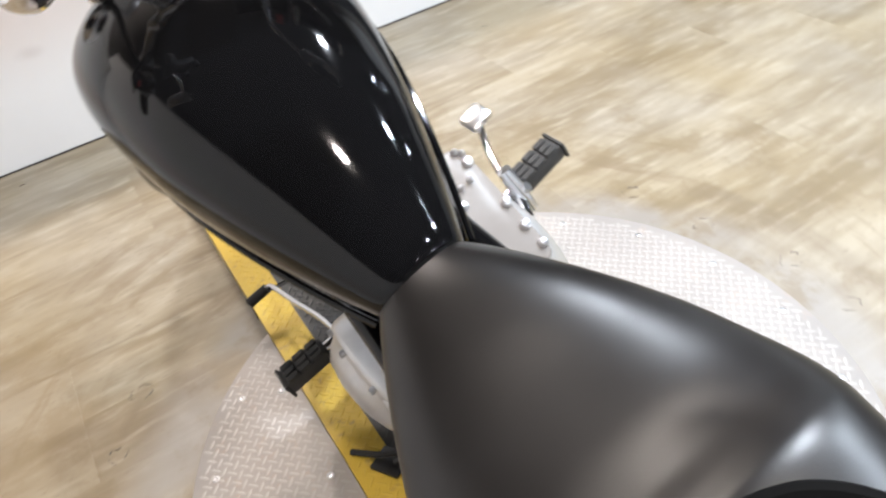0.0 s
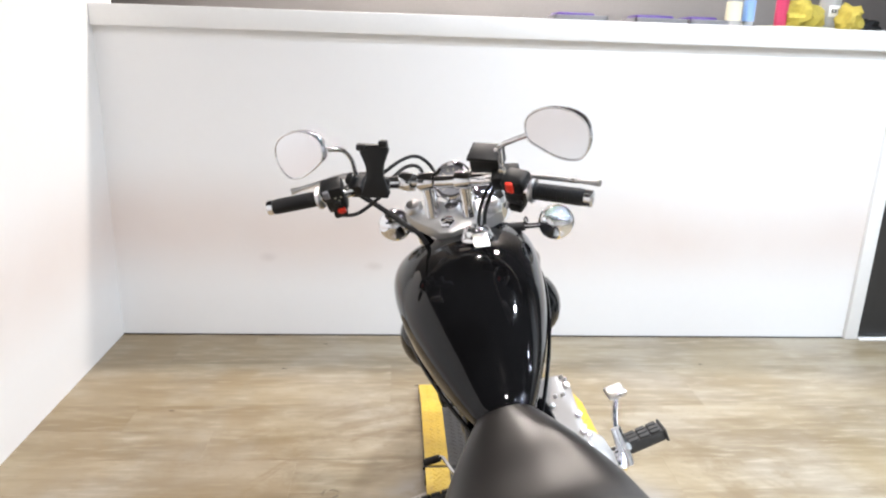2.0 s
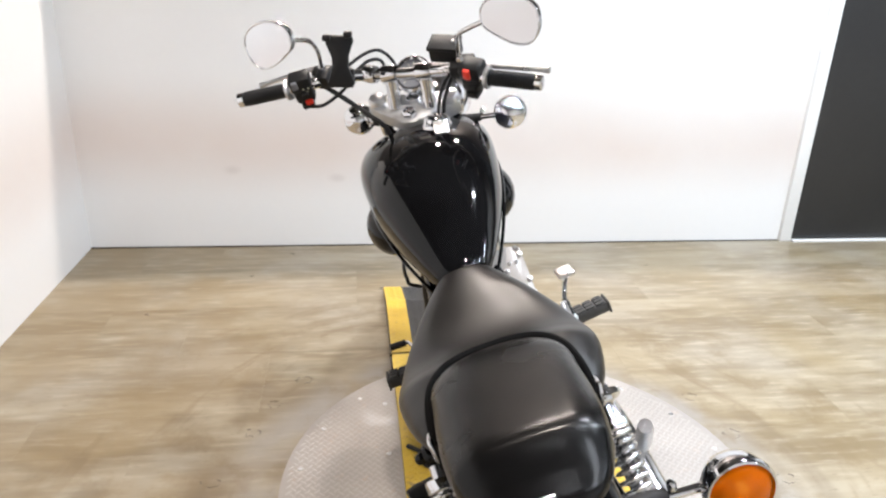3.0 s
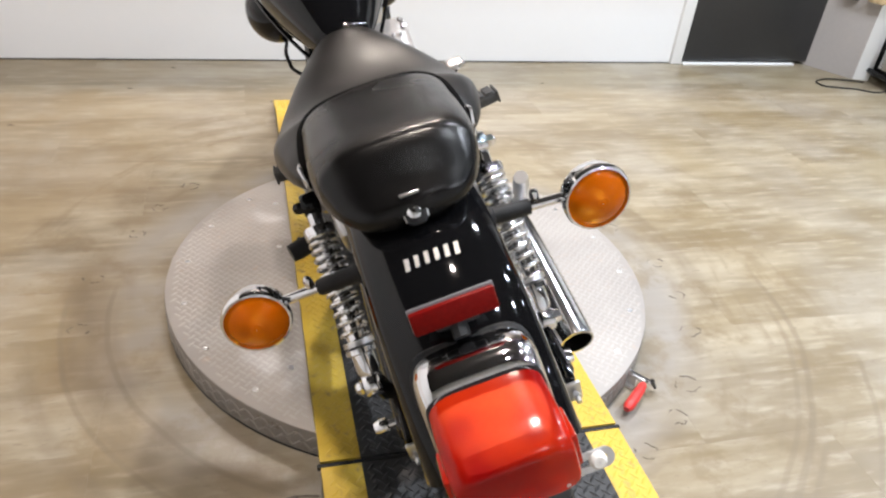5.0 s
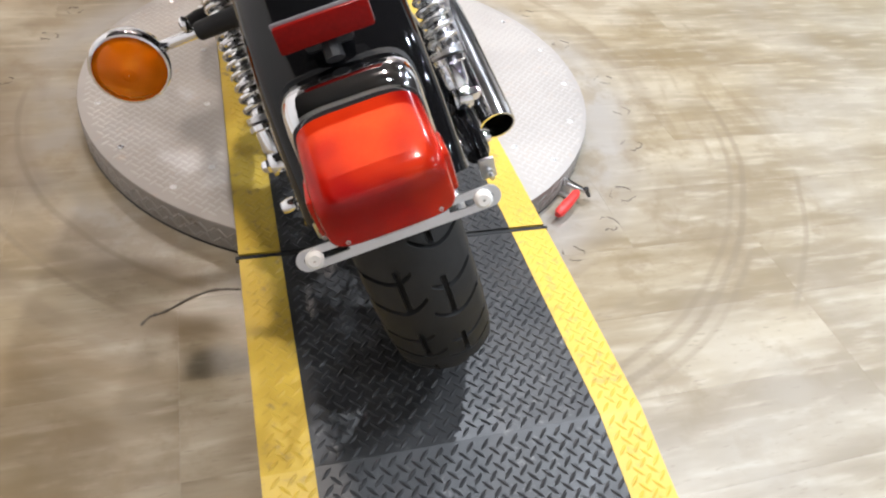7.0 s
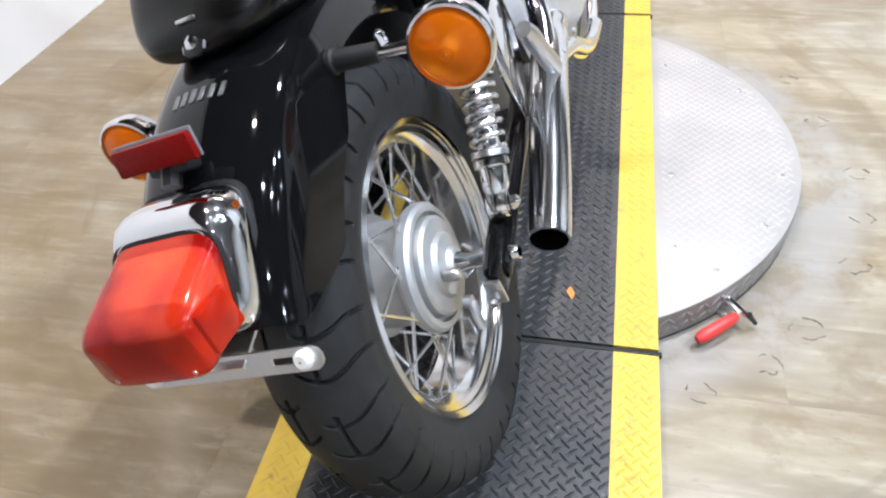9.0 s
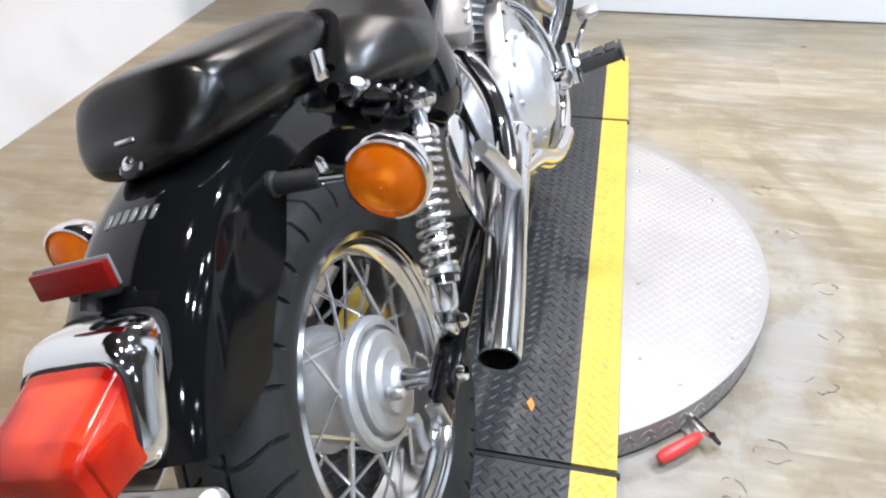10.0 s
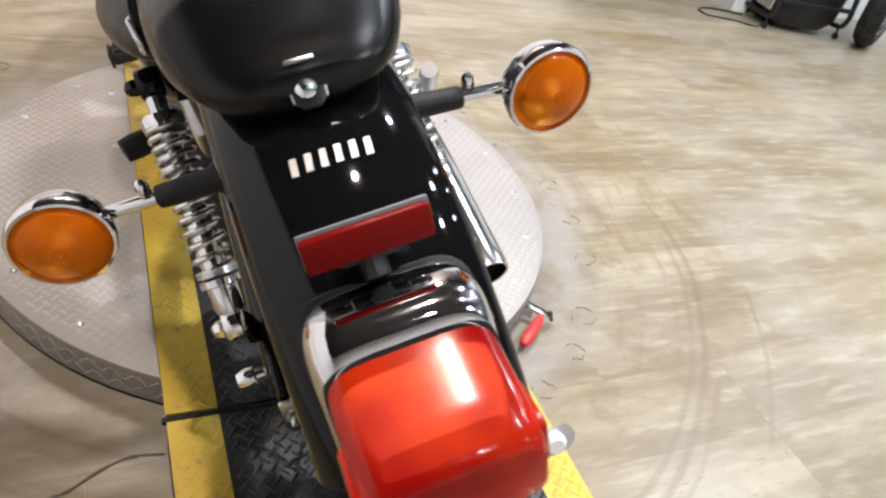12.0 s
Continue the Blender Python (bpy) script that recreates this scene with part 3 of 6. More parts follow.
for side in (-1, 1):
    plate = part("top_plate", slab(disc_arc(side), DISC_Z - 0.004, DISC_Z, 0.002), DISC, turntable)
    edge = X1 + 0.01 if side > 0 else X0 - 0.01
    tagged(part("tread", treads(lambda x, y: (x - edge) * side > 0 and math.hypot(x - CX, y - CY) < RD - 0.009, lambda x, y: DISC_Z, high=0.0008), DISC_BAR, plate), kind="stuff")
    for k in range(8):
        a = radians(-62 + 17.7 * k) if side > 0 else radians(118 + 17.7 * k)
        x, y = CX + (RD - 0.04) * math.cos(a), CY + (RD - 0.04) * math.sin(a)
        if (x - edge) * side > 0.01:
            part("screw", at(lathe([(0.0005, 0.0004), (0.003, 0.0004), (0.0042, 0.0018), (0.0065, 0.001), (0.0072, -0.001)], 14), x, y, DISC_Z), SATIN, turntable)
    for dy in (-0.35, -0.12, 0.12, 0.35):
        part("screw", at(lathe([(0.0005, 0.0004), (0.003, 0.0004), (0.0042, 0.0018), (0.0065, 0.001), (0.0072, -0.001)], 14), edge + side * 0.025, dy, DISC_Z), SATIN, turntable)
# edge treads on the skirt
sk = []
for k in range(190):
    a = 2 * math.pi * k / 190
    for r, z in ((0, 0.02), (1, 0.042)):
        b2 = a + r * math.pi / 190
        g = box(0.004, 0.024, 0.007, 0.0015, 1)
        sk.append(moved(g, Matrix.Translation((CX + RD * math.cos(b2), CY + RD * math.sin(b2), z)) @ pose(0, 0, 0, 0, 0, math.degrees(b2)) @ pose(0, 0, 0, 45 if (k + r) % 2 else -45, 0, 0)))
tagged(part("skirt_tread", join(*sk), SKIRT, turntable), kind="stuff")


def height(y0, z0, y1, z1):
    return lambda x, y: z0 + (z1 - z0) * (y - y0) / (y1 - y0)


def deck_piece(parent, y0, y1, z0, z1, thick=0.012):
    """One flat run of the deck between y0 and y1: black plate, yellow edges, raised treads."""
    f = height(y0, z0, y1, z1)

    def run(xa, xb, lift=0.0):
        vs = [(x, y, f(x, y) + d) for y in (y0, y1) for x, d in ((xa, -thick), (xb, -thick), (xb, lift), (xa, lift))]
        return vs, [(0, 1, 2, 3), (7, 6, 5, 4), (0, 4, 5, 1), (1, 5, 6, 2), (2, 6, 7, 3), (3, 7, 4, 0)]

    part("deck", run(X0 + STRIP, X1 - STRIP), DECK, parent, "black painted tread plate", smooth=0)
    tagged(part("deck_tread", treads(lambda x, y: X0 + STRIP < x < X1 - STRIP and min(y0, y1) < y < max(y0, y1), f), BARS, parent), kind="stuff")
    for xa, xb in ((X0, X0 + STRIP), (X1 - STRIP, X1)):
        part("yellow_edge", run(xa, xb, 0.0006), YELLOW, parent, "worn yellow painted edge", smooth=0)
        tagged(part("edge_tread", treads(lambda x, y: xa < x - 0.001 and x + 0.001 < xb and min(y0, y1) < y < max(y0, y1), lambda x, y: f(x, y) + 0.0006, high=0.0014), YELLOW, parent), kind="stuff")


deck_piece(turntable, -0.616, 0.622, DECK_Z, DECK_Z)
for y in (-0.623, 0.629):
    part("gap_seal", at(box(X1 - X0 + 0.012, 0.009, 0.01, 0.002), (X0 + X1) / 2, y, DECK_Z - 0.006), RUBBER, turntable, "black rubber strip in the joint")
part("deck_beam", at(box(X1 - X0 - 0.04, 1.18, DECK_Z - 0.016, 0.002), (X0 + X1) / 2, 0.02, (DECK_Z - 0.016) / 2), SATIN_BLACK, turntable)
for name, s, yg, yb, ye in (("rear", -1, -0.63, -1.05, -1.36), ("front", 1, 0.636, 1.03, 1.285)):
    rp = thing("loading_ramp", "black tread-plate loading ramp with worn yellow edges, against the turntable", "ramp", "loading ramps")
    deck_piece(rp, yg, yb, DECK_Z, DECK_Z)
    deck_piece(rp, yb, ye, DECK_Z, 0.013)
    for x in (X0 + 0.006, X1 - 0.006):
        vs = [(x + d, y, z) for d in (-0.005, 0.005) for y, z in ((yg, 0.002), (ye, 0.002), (yb, DECK_Z - 0.013), (yg, DECK_Z - 0.013))]
        part("side_plate", (vs, [(0, 1, 2, 3), (7, 6, 5, 4), (0, 4, 5, 1), (1, 5, 6, 2), (2, 6, 7, 3), (3, 7, 4, 0)]), SATIN_BLACK, rp, smooth=0)

# the toggle clamp beside the turntable
clamp = thing("toggle_clamp", "steel toggle clamp with a red handle by the turntable", "clamp", m=pose(0.375, -0.432, 0, 0, 0, 0))
part("base", at(box(0.046, 0.03, 0.008, 0.002), 0.008, -0.008, 0.004, 0, 0, -48), SATIN, clamp)
part("bracket", at(box(0.034, 0.012, 0.03, 0.002), 0.012, -0.013, 0.02, 0, 0, -48), SATIN, clamp)
part("pivot", at(lathe([(0.001, 0.013), (0.006, 0.012), (0.007, 0.009), (0.007, -0.009), (0.006, -0.012), (0.001, -0.013)], 14), 0.014, -0.015, 0.03, 90, 0, 42), CHROME, clamp)
part("arm", tube([(-0.012, 0.014, 0.034), (0.012, -0.012, 0.036), (0.046, -0.05, 0.032)], 0.0055, 8), CHROME, clamp)
part("spindle", tube([(0.044, -0.052, 0.04), (0.05, -0.05, 0.03), (0.062, -0.046, 0.012)], [0.006, 0.005, 0.004], 8), SATIN_BLACK, clamp)
part("handle", tube(spline([(0.026, -0.05, 0.032), (-0.005, -0.078, 0.03), (-0.045, -0.11, 0.024)], 4), [0.006, 0.009, 0.0105, 0.011, 0.0115, 0.012, 0.012, 0.0115, 0.007], 12), RED_GRIP, clamp, "red vinyl grip")
part("link", tube([(0.014, -0.02, 0.032), (0.03, -0.046, 0.034)], 0.0045, 8), SATIN, clamp)

# dry leaf on the deck
leaf = tagged(part("leaf", ([(0, 0, 0.002), (0.008, 0.012, 0.004), (0.004, 0.03, 0.006), (-0.006, 0.022, 0.003), (-0.003, 0.01, 0.0035)], [(0, 1, 4), (1, 2, 3, 4), (4, 3, 0)]), shader("dry_leaf", (0.62, 0.25, 0.05), 0.6, grain=0.2)), "small dry orange leaf scrap lying on the deck", "leaf")
leaf.matrix_world = pose(0.107, -0.525, DECK_Z + 0.001, 0, 0, 15)

# ---- scratches and lifted edges in the floor ----
SCRATCH = shader("floor_scratch", (0.13, 0.11, 0.09), 0.8, grain=0.3)
random.seed(5)
SPOTS = [(0.643, -0.288), (0.532, -0.469), (0.335, -0.638), (0.708, 0.019), (0.69, -0.14), (0.45, -0.56), (0.66, 0.22), (-0.75, 0.33), (-0.70, 0.47), (-0.83, 0.12), (-0.83, -0.08), (0.62, 0.42), (-0.62, 0.6)]
for x, y in SPOTS:
    # a lifted flap of vinyl: a broken, uneven loop
    a0, r = random.uniform(0, 6.28), random.uniform(0.02, 0.03)
    for run in range(3):
        start, steps = a0 + run * 1.9 + random.uniform(0, 0.5), random.randint(3, 5)
        pts = [(x + (r + random.uniform(-0.006, 0.006)) * math.cos(start + 0.36 * k), y + 0.8 * (r + random.uniform(-0.006, 0.006)) * math.sin(start + 0.36 * k), 0.0003) for k in range(steps)]
        sm = spline(pts, 3)
        rs = [0.0003] + [random.uniform(0.0005, 0.0021 if run == 0 else 0.0012) for _ in sm[2:]] + [0.0003]
        part("scratch", tube(sm, rs, 5), SCRATCH, floor)
crack = spline([(-0.335, -0.632, 0.0006), (-0.38, -0.626, 0.0006), (-0.42, -0.638, 0.0006), (-0.465, -0.664, 0.0006), (-0.49, -0.672, 0.0006), (-0.505, -0.69, 0.0006)], 5)
part("crack", tube(crack, [0.0004] + [random.uniform(0.0015, 0.0042) for _ in crack[2:]] + [0.0004], 5), SCRATCH, floor)
for x, y in ((-0.9, 1.45), (-0.35, 1.3), (-1.25, 1.1), (0.9, 1.5), (-0.75, 1.7)):
    part("chip", tube([(x, y, 0.0004), (x + 0.01, y + 0.004, 0.0012), (x + 0.022, y + 0.002, 0.0004)], [0.0005, 0.002, 0.0005], 5), SCRATCH, floor)

# ---- things on the shelf ----
def shelf_thing(name, label, category, x, y, parts):
    t = thing(name, label, category, m=pose(x, y, 1.428))
    for n, g, mat, lab in parts:
        part(n, g, mat, t, lab)
    return t


PURPLE = shader("purple_plastic", (0.075, 0.03, 0.24), 0.3, grain=0.1)
CLOTH = shader("yellow_cloth", (0.42, 0.34, 0.06), 0.85, grain=0.3, wear=0.3, bump=0.5, bump_size=120.0)
PINK = shader("pink_bottle_plastic", (0.5, 0.05, 0.12), 0.3, grain=0.05)
LABEL = shader("pale_label", (0.62, 0.6, 0.45), 0.6, grain=0.05)


def tray(length, purple):
    body = [at(box(length, 0.2, 0.012, 0.004), 0, 0, 0.006)] + [at(box(length, 0.012, 0.03, 0.004), 0, s * 0.094, 0.015) for s in (-1, 1)] + [at(box(0.012, 0.2, 0.03, 0.004), s * (length / 2 - 0.006), 0, 0.015) for s in (-1, 1)]
    return [("body", join(*body), GREYBOX, ""), ("insert", at(box(length * 0.72, 0.15, 0.032, 0.01), -0.02, 0, 0.026), PURPLE if purple else GREYBOX, "glossy purple lid")]


for x, ln, pu in ((0.37, 0.24, True), (0.73, 0.24, True), (0.95, 0.18, True)):
    shelf_thing("storage_tray", "grey plastic tray holding a glossy purple case on the shelf", "tray", x, 2.06, tray(ln, pu))
BOTTLE = [(0.001, 0.0), (0.03, 0.0), (0.034, 0.01), (0.034, 0.13), (0.028, 0.155), (0.013, 0.17), (0.013, 0.19), (0.001, 0.19)]
shelf_thing("spray_bottle", "clear plastic bottle with a pale label on the shelf", "bottle", 1.06, 1.98, [("body", lathe(BOTTLE, 24), CLEAR, ""), ("label", lathe([(0.0345, 0.03), (0.0345, 0.11)], 24), LABEL, "pale yellow label"), ("cap", at(lathe([(0.016, 0.18), (0.016, 0.215), (0.001, 0.217)], 16), 0, 0, 0), PALE, "")])
shelf_thing("spray_bottle", "slim clear plastic bottle with a blue label on the shelf", "bottle", 1.14, 2.0, [("body", lathe([(r * 0.75, z) for r, z in BOTTLE], 24), CLEAR, ""), ("label", lathe([(0.0262, 0.03), (0.0262, 0.12)], 24), shader("blue_label", (0.25, 0.4, 0.7), 0.5), "pale blue label")])
shelf_thing("polish_bottle", "pink plastic polish bottle on the shelf", "bottle", 1.28, 1.98, [("body", lathe([(r * 0.8, z) for r, z in BOTTLE], 24), PINK, ""), ("cap", lathe([(0.012, 0.185), (0.012, 0.21), (0.001, 0.212)], 14), PLASTIC, "black cap")])
shelf_thing("tray_dish", "flat pale dish on the shelf under the cloths", "dish", 1.36, 1.99, [("dish", slab([(0.18 * math.cos(a), 0.09 * math.sin(a)) for a in (2 * math.pi * k / 28 for k in range(28))], 0.0, 0.014, 0.006), LABEL, "")])


def crumpled(rx, ry, rz, seed):
    vs, fs = lathe([(max(0.001, math.sin(math.pi * k / 14)), -math.cos(math.pi * k / 14)) for k in range(15)], 26)
    out = []
    for p in vs:
        v = Vector(p)
        d = 1 + 0.5 * noise.noise(v * 1.7 + Vector((seed, 0, 0))) + 0.22 * noise.noise(v * 5 + Vector((0, seed, 0)))
        out.append((v.x * d * rx, v.y * d * ry, max(v.z * d, -0.8) * rz + 0.8 * rz))
    return out, fs


for x, y, sx, sd in ((1.37, 1.99, 0.09, 1.0), (1.47, 2.1, 0.07, 4.0), (1.6, 1.98, 0.05, 9.0)):
    cl = tagged(part("cleaning_cloth", crumpled(sx, 0.07, 0.065, sd), CLOTH), "crumpled yellow cleaning cloth on the shelf", "cloth", "cleaning cloths")
    cl.matrix_world = pose(x, y, 1.442 if sx > 0.08 else 1.428)
gl = tagged(part("glove", crumpled(0.075, 0.05, 0.03, 12.0), RUBBER), "crumpled black work glove on the shelf", "glove")
gl.matrix_world = pose(1.68, 1.98, 1.428)
shelf_thing("jar", "clear plastic jar with a hand-written pale label on the shelf", "jar", 1.56, 2.08, [("body", lathe([(0.001, 0), (0.045, 0), (0.048, 0.008), (0.048, 0.15), (0.04, 0.16), (0.001, 0.16)], 28), CLEAR, ""), ("label", at(box(0.06, 0.003, 0.05, 0.001), 0, -0.049, 0.09), TRIM, ""), ("writing", join(*[at(box(0.008, 0.003, 0.018, 0.001), -0.014 + 0.014 * k, -0.052, 0.09) for k in range(3)]), PLASTIC, "black writing")])

# ---- by the grey wall: outlet box, cart, cable, parked wheel ----
boxm = pose(2.665, 1.69, 0.0, 0, 0, -62)
outlet = thing("outlet_box", "black wall outlet box with a pale cord plugged in", "outlet box", m=boxm)
part("box", at(box(0.07, 0.04, 0.12, 0.006), 0, -0.02, 0.45), PLASTIC, outlet)
part("cover", at(box(0.055, 0.012, 0.05, 0.006), 0, -0.045, 0.47), RUBBER, outlet)
part("cord", tube(spline([(0.0, -0.05, 0.44), (0.03, -0.07, 0.43), (0.09, -0.06, 0.46), (0.14, -0.05, 0.53), (0.16, -0.045, 0.7)], 5), 0.005, 8), shader("pale_cord", (0.55, 0.47, 0.25), 0.5), outlet, "pale tan cord")
bag = tagged(part("paper_bag", crumpled(0.05, 0.03, 0.06, 20.0), shader("tan_paper", (0.5, 0.38, 0.22), 0.8, grain=0.15, wear=0.2)), "tan paper bag hanging on the grey wall", "bag")
bag.matrix_world = boxm @ pose(0.13, -0.035, 0.4)
tagged(part("power_cable", tube(spline([(2.76, 1.5, 0.0042), (2.68, 1.53, 0.0042), (2.57, 1.55, 0.0042), (2.47, 1.52, 0.0042), (2.46, 1.45, 0.0042), (2.54, 1.42, 0.0042), (2.62, 1.4, 0.0042), (2.7, 1.35, 0.0042), (2.8, 1.37, 0.0042)], 8), 0.0042, 8), RUBBER), "black power cable looped on the floor", "cable")

cart = thing("parts_washer", "black parts cart on a tube frame with casters, by the post", "cart", m=pose(3.03, 1.47, 0, 0, 0, -8))
part("tub", at(loft([[(0.2 * s * c, 0.15 * s * d, z) for c, d in ((-1, -1), (-0.6, -1.3), (0.6, -1.3), (1, -1), (1, 1), (-1, 1))] for s, z in ((0.85, 0.03), (1.0, 0.08), (1.05, 0.62))]), 0, 0, 0), PLASTIC, cart)
part("lid", at(box(0.46, 0.36, 0.03, 0.008), 0, 0, 0.635), PLASTIC, cart)
for s in (-1, 1):
    part("frame_tube", tube(spline([(0.24 * s, -0.14, 0.85), (0.24 * s, -0.17, 0.3), (0.24 * s, -0.19, 0.1), (0.24 * s, -0.1, 0.06), (0.24 * s, 0.16, 0.06)], 5), 0.014, 10), SATIN_BLACK, cart)
part("cross_tube", tube([(-0.24, -0.19, 0.16), (0.24, -0.19, 0.16)], 0.012, 10), SATIN_BLACK, cart)
part("side_panel", at(box(0.02, 0.12, 0.2, 0.004), -0.26, -0.12, 0.2), SATIN, cart, "grey metal side panel")
for sx in (-1, 1):
    for sy in (-1, 1):
        part("caster", at(lathe([(0.001, -0.008), (0.016, -0.008), (0.018, 0), (0.016, 0.008), (0.001, 0.008)], 18), 0.24 * sx, 0.16 * sy - 0.01, 0.018, 0, 90, 25), RUBBER, cart)
        part("caster_stem", tube([(0.24 * sx, 0.16 * sy - 0.01, 0.02), (0.24 * sx, 0.16 * sy, 0.07)], 0.006, 8), SATIN_BLACK, cart)

# ---- the motorcycle: x to its right, y ahead, z up, before it leans on its stand ----
BIKE = Matrix.Translation((-0.012, -0.766, DECK_Z)) @ pose(0, 0, 0, 0, -20, 0) @ pose(0, 0.766, 0)
bike = thing("motorcycle", "black cruiser motorcycle with chrome parts leaning on its side stand", "motorcycle", m=BIKE)
AXLE_Y, AXLE_Z = -0.753, 0.293
FORK = Matrix.Translation((0, 0.31, 0.85)) @ pose(0, 0, 0, 28, 0, 0) @ pose(0, 0, 0, 0, 0, -24.6)


def curve_profile(pts, n):
    sm = spline([(a, b, 0) for a, b in pts], n)
    return [(p.x, p.y) for p in sm]


def tyre_geometry(outer, half, bead, count=18):
    """A tyre round the x axis: pairs of thin curved cross grooves from both shoulders, each pair tied by a tick along the tread."""
    side = [(-0.75 * half, bead), (-0.93 * half, bead + 0.25 * (outer - bead)), (-half, bead + 0.5 * (outer - bead)), (-0.97 * half, outer - 0.04)]
    side = curve_profile(side, 5)
    tread = []
    for q in (-0.91, -0.82, -0.72, -0.62, -0.5, -0.42, -0.405, -0.325, -0.31, -0.22, -0.12, -0.04, 0.0):
        tread.append((q * half, outer - 0.032 * q * q - 0.003 * max(0.0, abs(q) - 0.75)))
    left = side + tread
    prof = left + [(-a, r) for a, r in reversed(left[:-1])]
    base = (0.0, 0.012, 0.053, 0.065, 0.18, 0.32, 0.45, 0.462, 0.503, 0.515, 0.62, 0.88, 0.892)
    rows = sorted({round((f + d) % 1.0, 4) for f in base for d in (0.0, 0.25)})
    rings = []
    for p in range(count):
        for f in rows:
            ring = []
            for a, r in prof:
                q = abs(a) / half
                on = r > outer - 0.058
                g = (f - (0.25 if a > 0 else 0.0)) % 1.0
                cut = 0.0
                if on and (0.008 < g < 0.058 or 0.458 < g < 0.508) and q > (0.13 if g < 0.2 else 0.02):
                    cut = 0.008
                if on and 0.32 < q < 0.41 and (g < 0.508 or g > 0.885):
                    cut = 0.008
                th = 2 * math.pi * (p + f + 0.17 * math.sin(math.pi * min(q / 0.95, 1.0))) / count
                flank = cut if r < outer - 0.031 else 0.0
                ring.append((a - math.copysign(0.7 * flank, a), (r - cut + flank) * math.cos(th), (r - cut + flank) * math.sin(th)))
            rings.append(ring)
    rings.append(rings[0])
    return loft(rings, cap=False, closed=False)


def turned_x(profile, n=48):
    """Turns (x, radius) pairs round the x axis."""
    return loft([[(x, r * math.cos(a), r * math.sin(a)) for a in (2 * math.pi * j / n for j in range(n))] for x, r in profile], cap=False)


def wheel(parent, m, outer, half, bead, hub_r, reach, name="wheel"):
    rim = part(name, moved(turned_x([(-0.78 * half, bead + 0.006), (-0.86 * half, bead + 0.002), (-0.82 * half, bead - 0.003), (-0.78 * half, bead - 0.002), (-0.75 * half, bead - 0.006), (-0.7 * half, bead - 0.007), (-0.66 * half, bead - 0.015), (-0.6 * half, bead - 0.014), (-0.54 * half, bead - 0.022), (-0.45 * half, bead - 0.027), (0.45 * half, bead - 0.027), (0.54 * half, bead - 0.022), (0.6 * half, bead - 0.014), (0.66 * half, bead - 0.015), (0.7 * half, bead - 0.007), (0.75 * half, bead - 0.006), (0.78 * half, bead - 0.002), (0.82 * half, bead - 0.003), (0.86 * half, bead + 0.002), (0.78 * half, bead + 0.006), (0.4 * half, bead - 0.012), (-0.4 * half, bead - 0.012), (-0.78 * half, bead + 0.006)], 72), m), RIM, parent, "chrome spoked rim")
    part("tyre", moved(tyre_geometry(outer, half, bead), m), TYRE, rim, "black road tyre with curved cross grooves", smooth=35)
    part("hub", moved(turned_x([(-0.06, 0.018), (-0.058, hub_r - 0.006), (-0.052, hub_r), (-0.042, hub_r), (-0.038, hub_r * 0.86), (0.02, hub_r * 0.86), (0.024, hub_r), (0.03, hub_r + 0.003), (0.04, hub_r + 0.002), (0.045, hub_r - 0.003), (0.045, hub_r - 0.011), (0.036, hub_r - 0.012), (0.036, hub_r - 0.017), (0.05, hub_r - 0.018), (0.054, hub_r - 0.022), (0.056, hub_r * 0.52), (0.063, hub_r * 0.48), (0.067, 0.024), (0.074, 0.02), (0.074, 0.008)], 56), m), HUB, rim, "dull silver drum hub", 30)
    count = 36
    for k in range(count):
        side = 1 if k % 2 else -1
        cross = 1 if (k // 2) % 2 else -1
        a = 2 * math.pi * k / count
        b = a + cross * 0.72
        p = Vector((0.3 * half * side * 0.5, (bead - 0.02) * math.cos(a), (bead - 0.02) * math.sin(a)))
        q = Vector((0.033 if side > 0 else -0.047, (hub_r - 0.004) * math.cos(b), (hub_r - 0.004) * math.sin(b)))
        part("spoke", moved(tube([q, p - (p - q).normalized() * 0.014, p], [0.0026, 0.0026, 0.0038], 6), m), SPRING, rim)
    part("axle", moved(turned_x([(-reach, 0.001), (-reach, 0.009), (-reach + 0.01, 0.012), (-reach + 0.02, 0.012), (-reach + 0.022, 0.007), (reach - 0.022, 0.007), (reach - 0.02, 0.012), (reach - 0.01, 0.012), (reach, 0.009), (reach, 0.001)], 20), m), CHROME, rim)
    return rim


rear_m = pose(0, AXLE_Y, AXLE_Z)
rear_wheel = wheel(bike, rear_m, 0.298, 0.066, 0.197, 0.086, 0.16)
# brake panel details on the rear hub
part("brake_arm", join(tube(spline([(0.082, AXLE_Y - 0.03, AXLE_Z - 0.045), (0.085, AXLE_Y - 0.045, AXLE_Z - 0.06), (0.088, AXLE_Y - 0.05, AXLE_Z - 0.075)], 4), 0.006, 8), at(lathe([(0.009, 0), (0.009, 0.012), (0.001, 0.014)], 14), 0.07, AXLE_Y - 0.03, AXLE_Z - 0.045, 0, 90, 0)), SATIN, rear_wheel)
part("spacer", moved(turned_x([(0.07, 0.016), (0.09, 0.012), (0.13, 0.012)], 20), rear_m), CHROME, rear_wheel)
part("brake_cam", at(lathe([(0.009, 0), (0.009, 0.014), (0.006, 0.02), (0.001, 0.02)], 14), 0.068, AXLE_Y - 0.035, AXLE_Z + 0.012, 0, 90, 0), SATIN, rear_wheel)
part("sprocket", moved(turned_x([(-0.068, 0.03), (-0.068, 0.1), (-0.063, 0.1), (-0.063, 0.03)], 40), rear_m), SATIN_BLACK, rear_wheel)

front_m = FORK @ pose(0.018, 0.09, -0.585)
wheel(bike, front_m, 0.305, 0.045, 0.232, 0.06, 0.085)

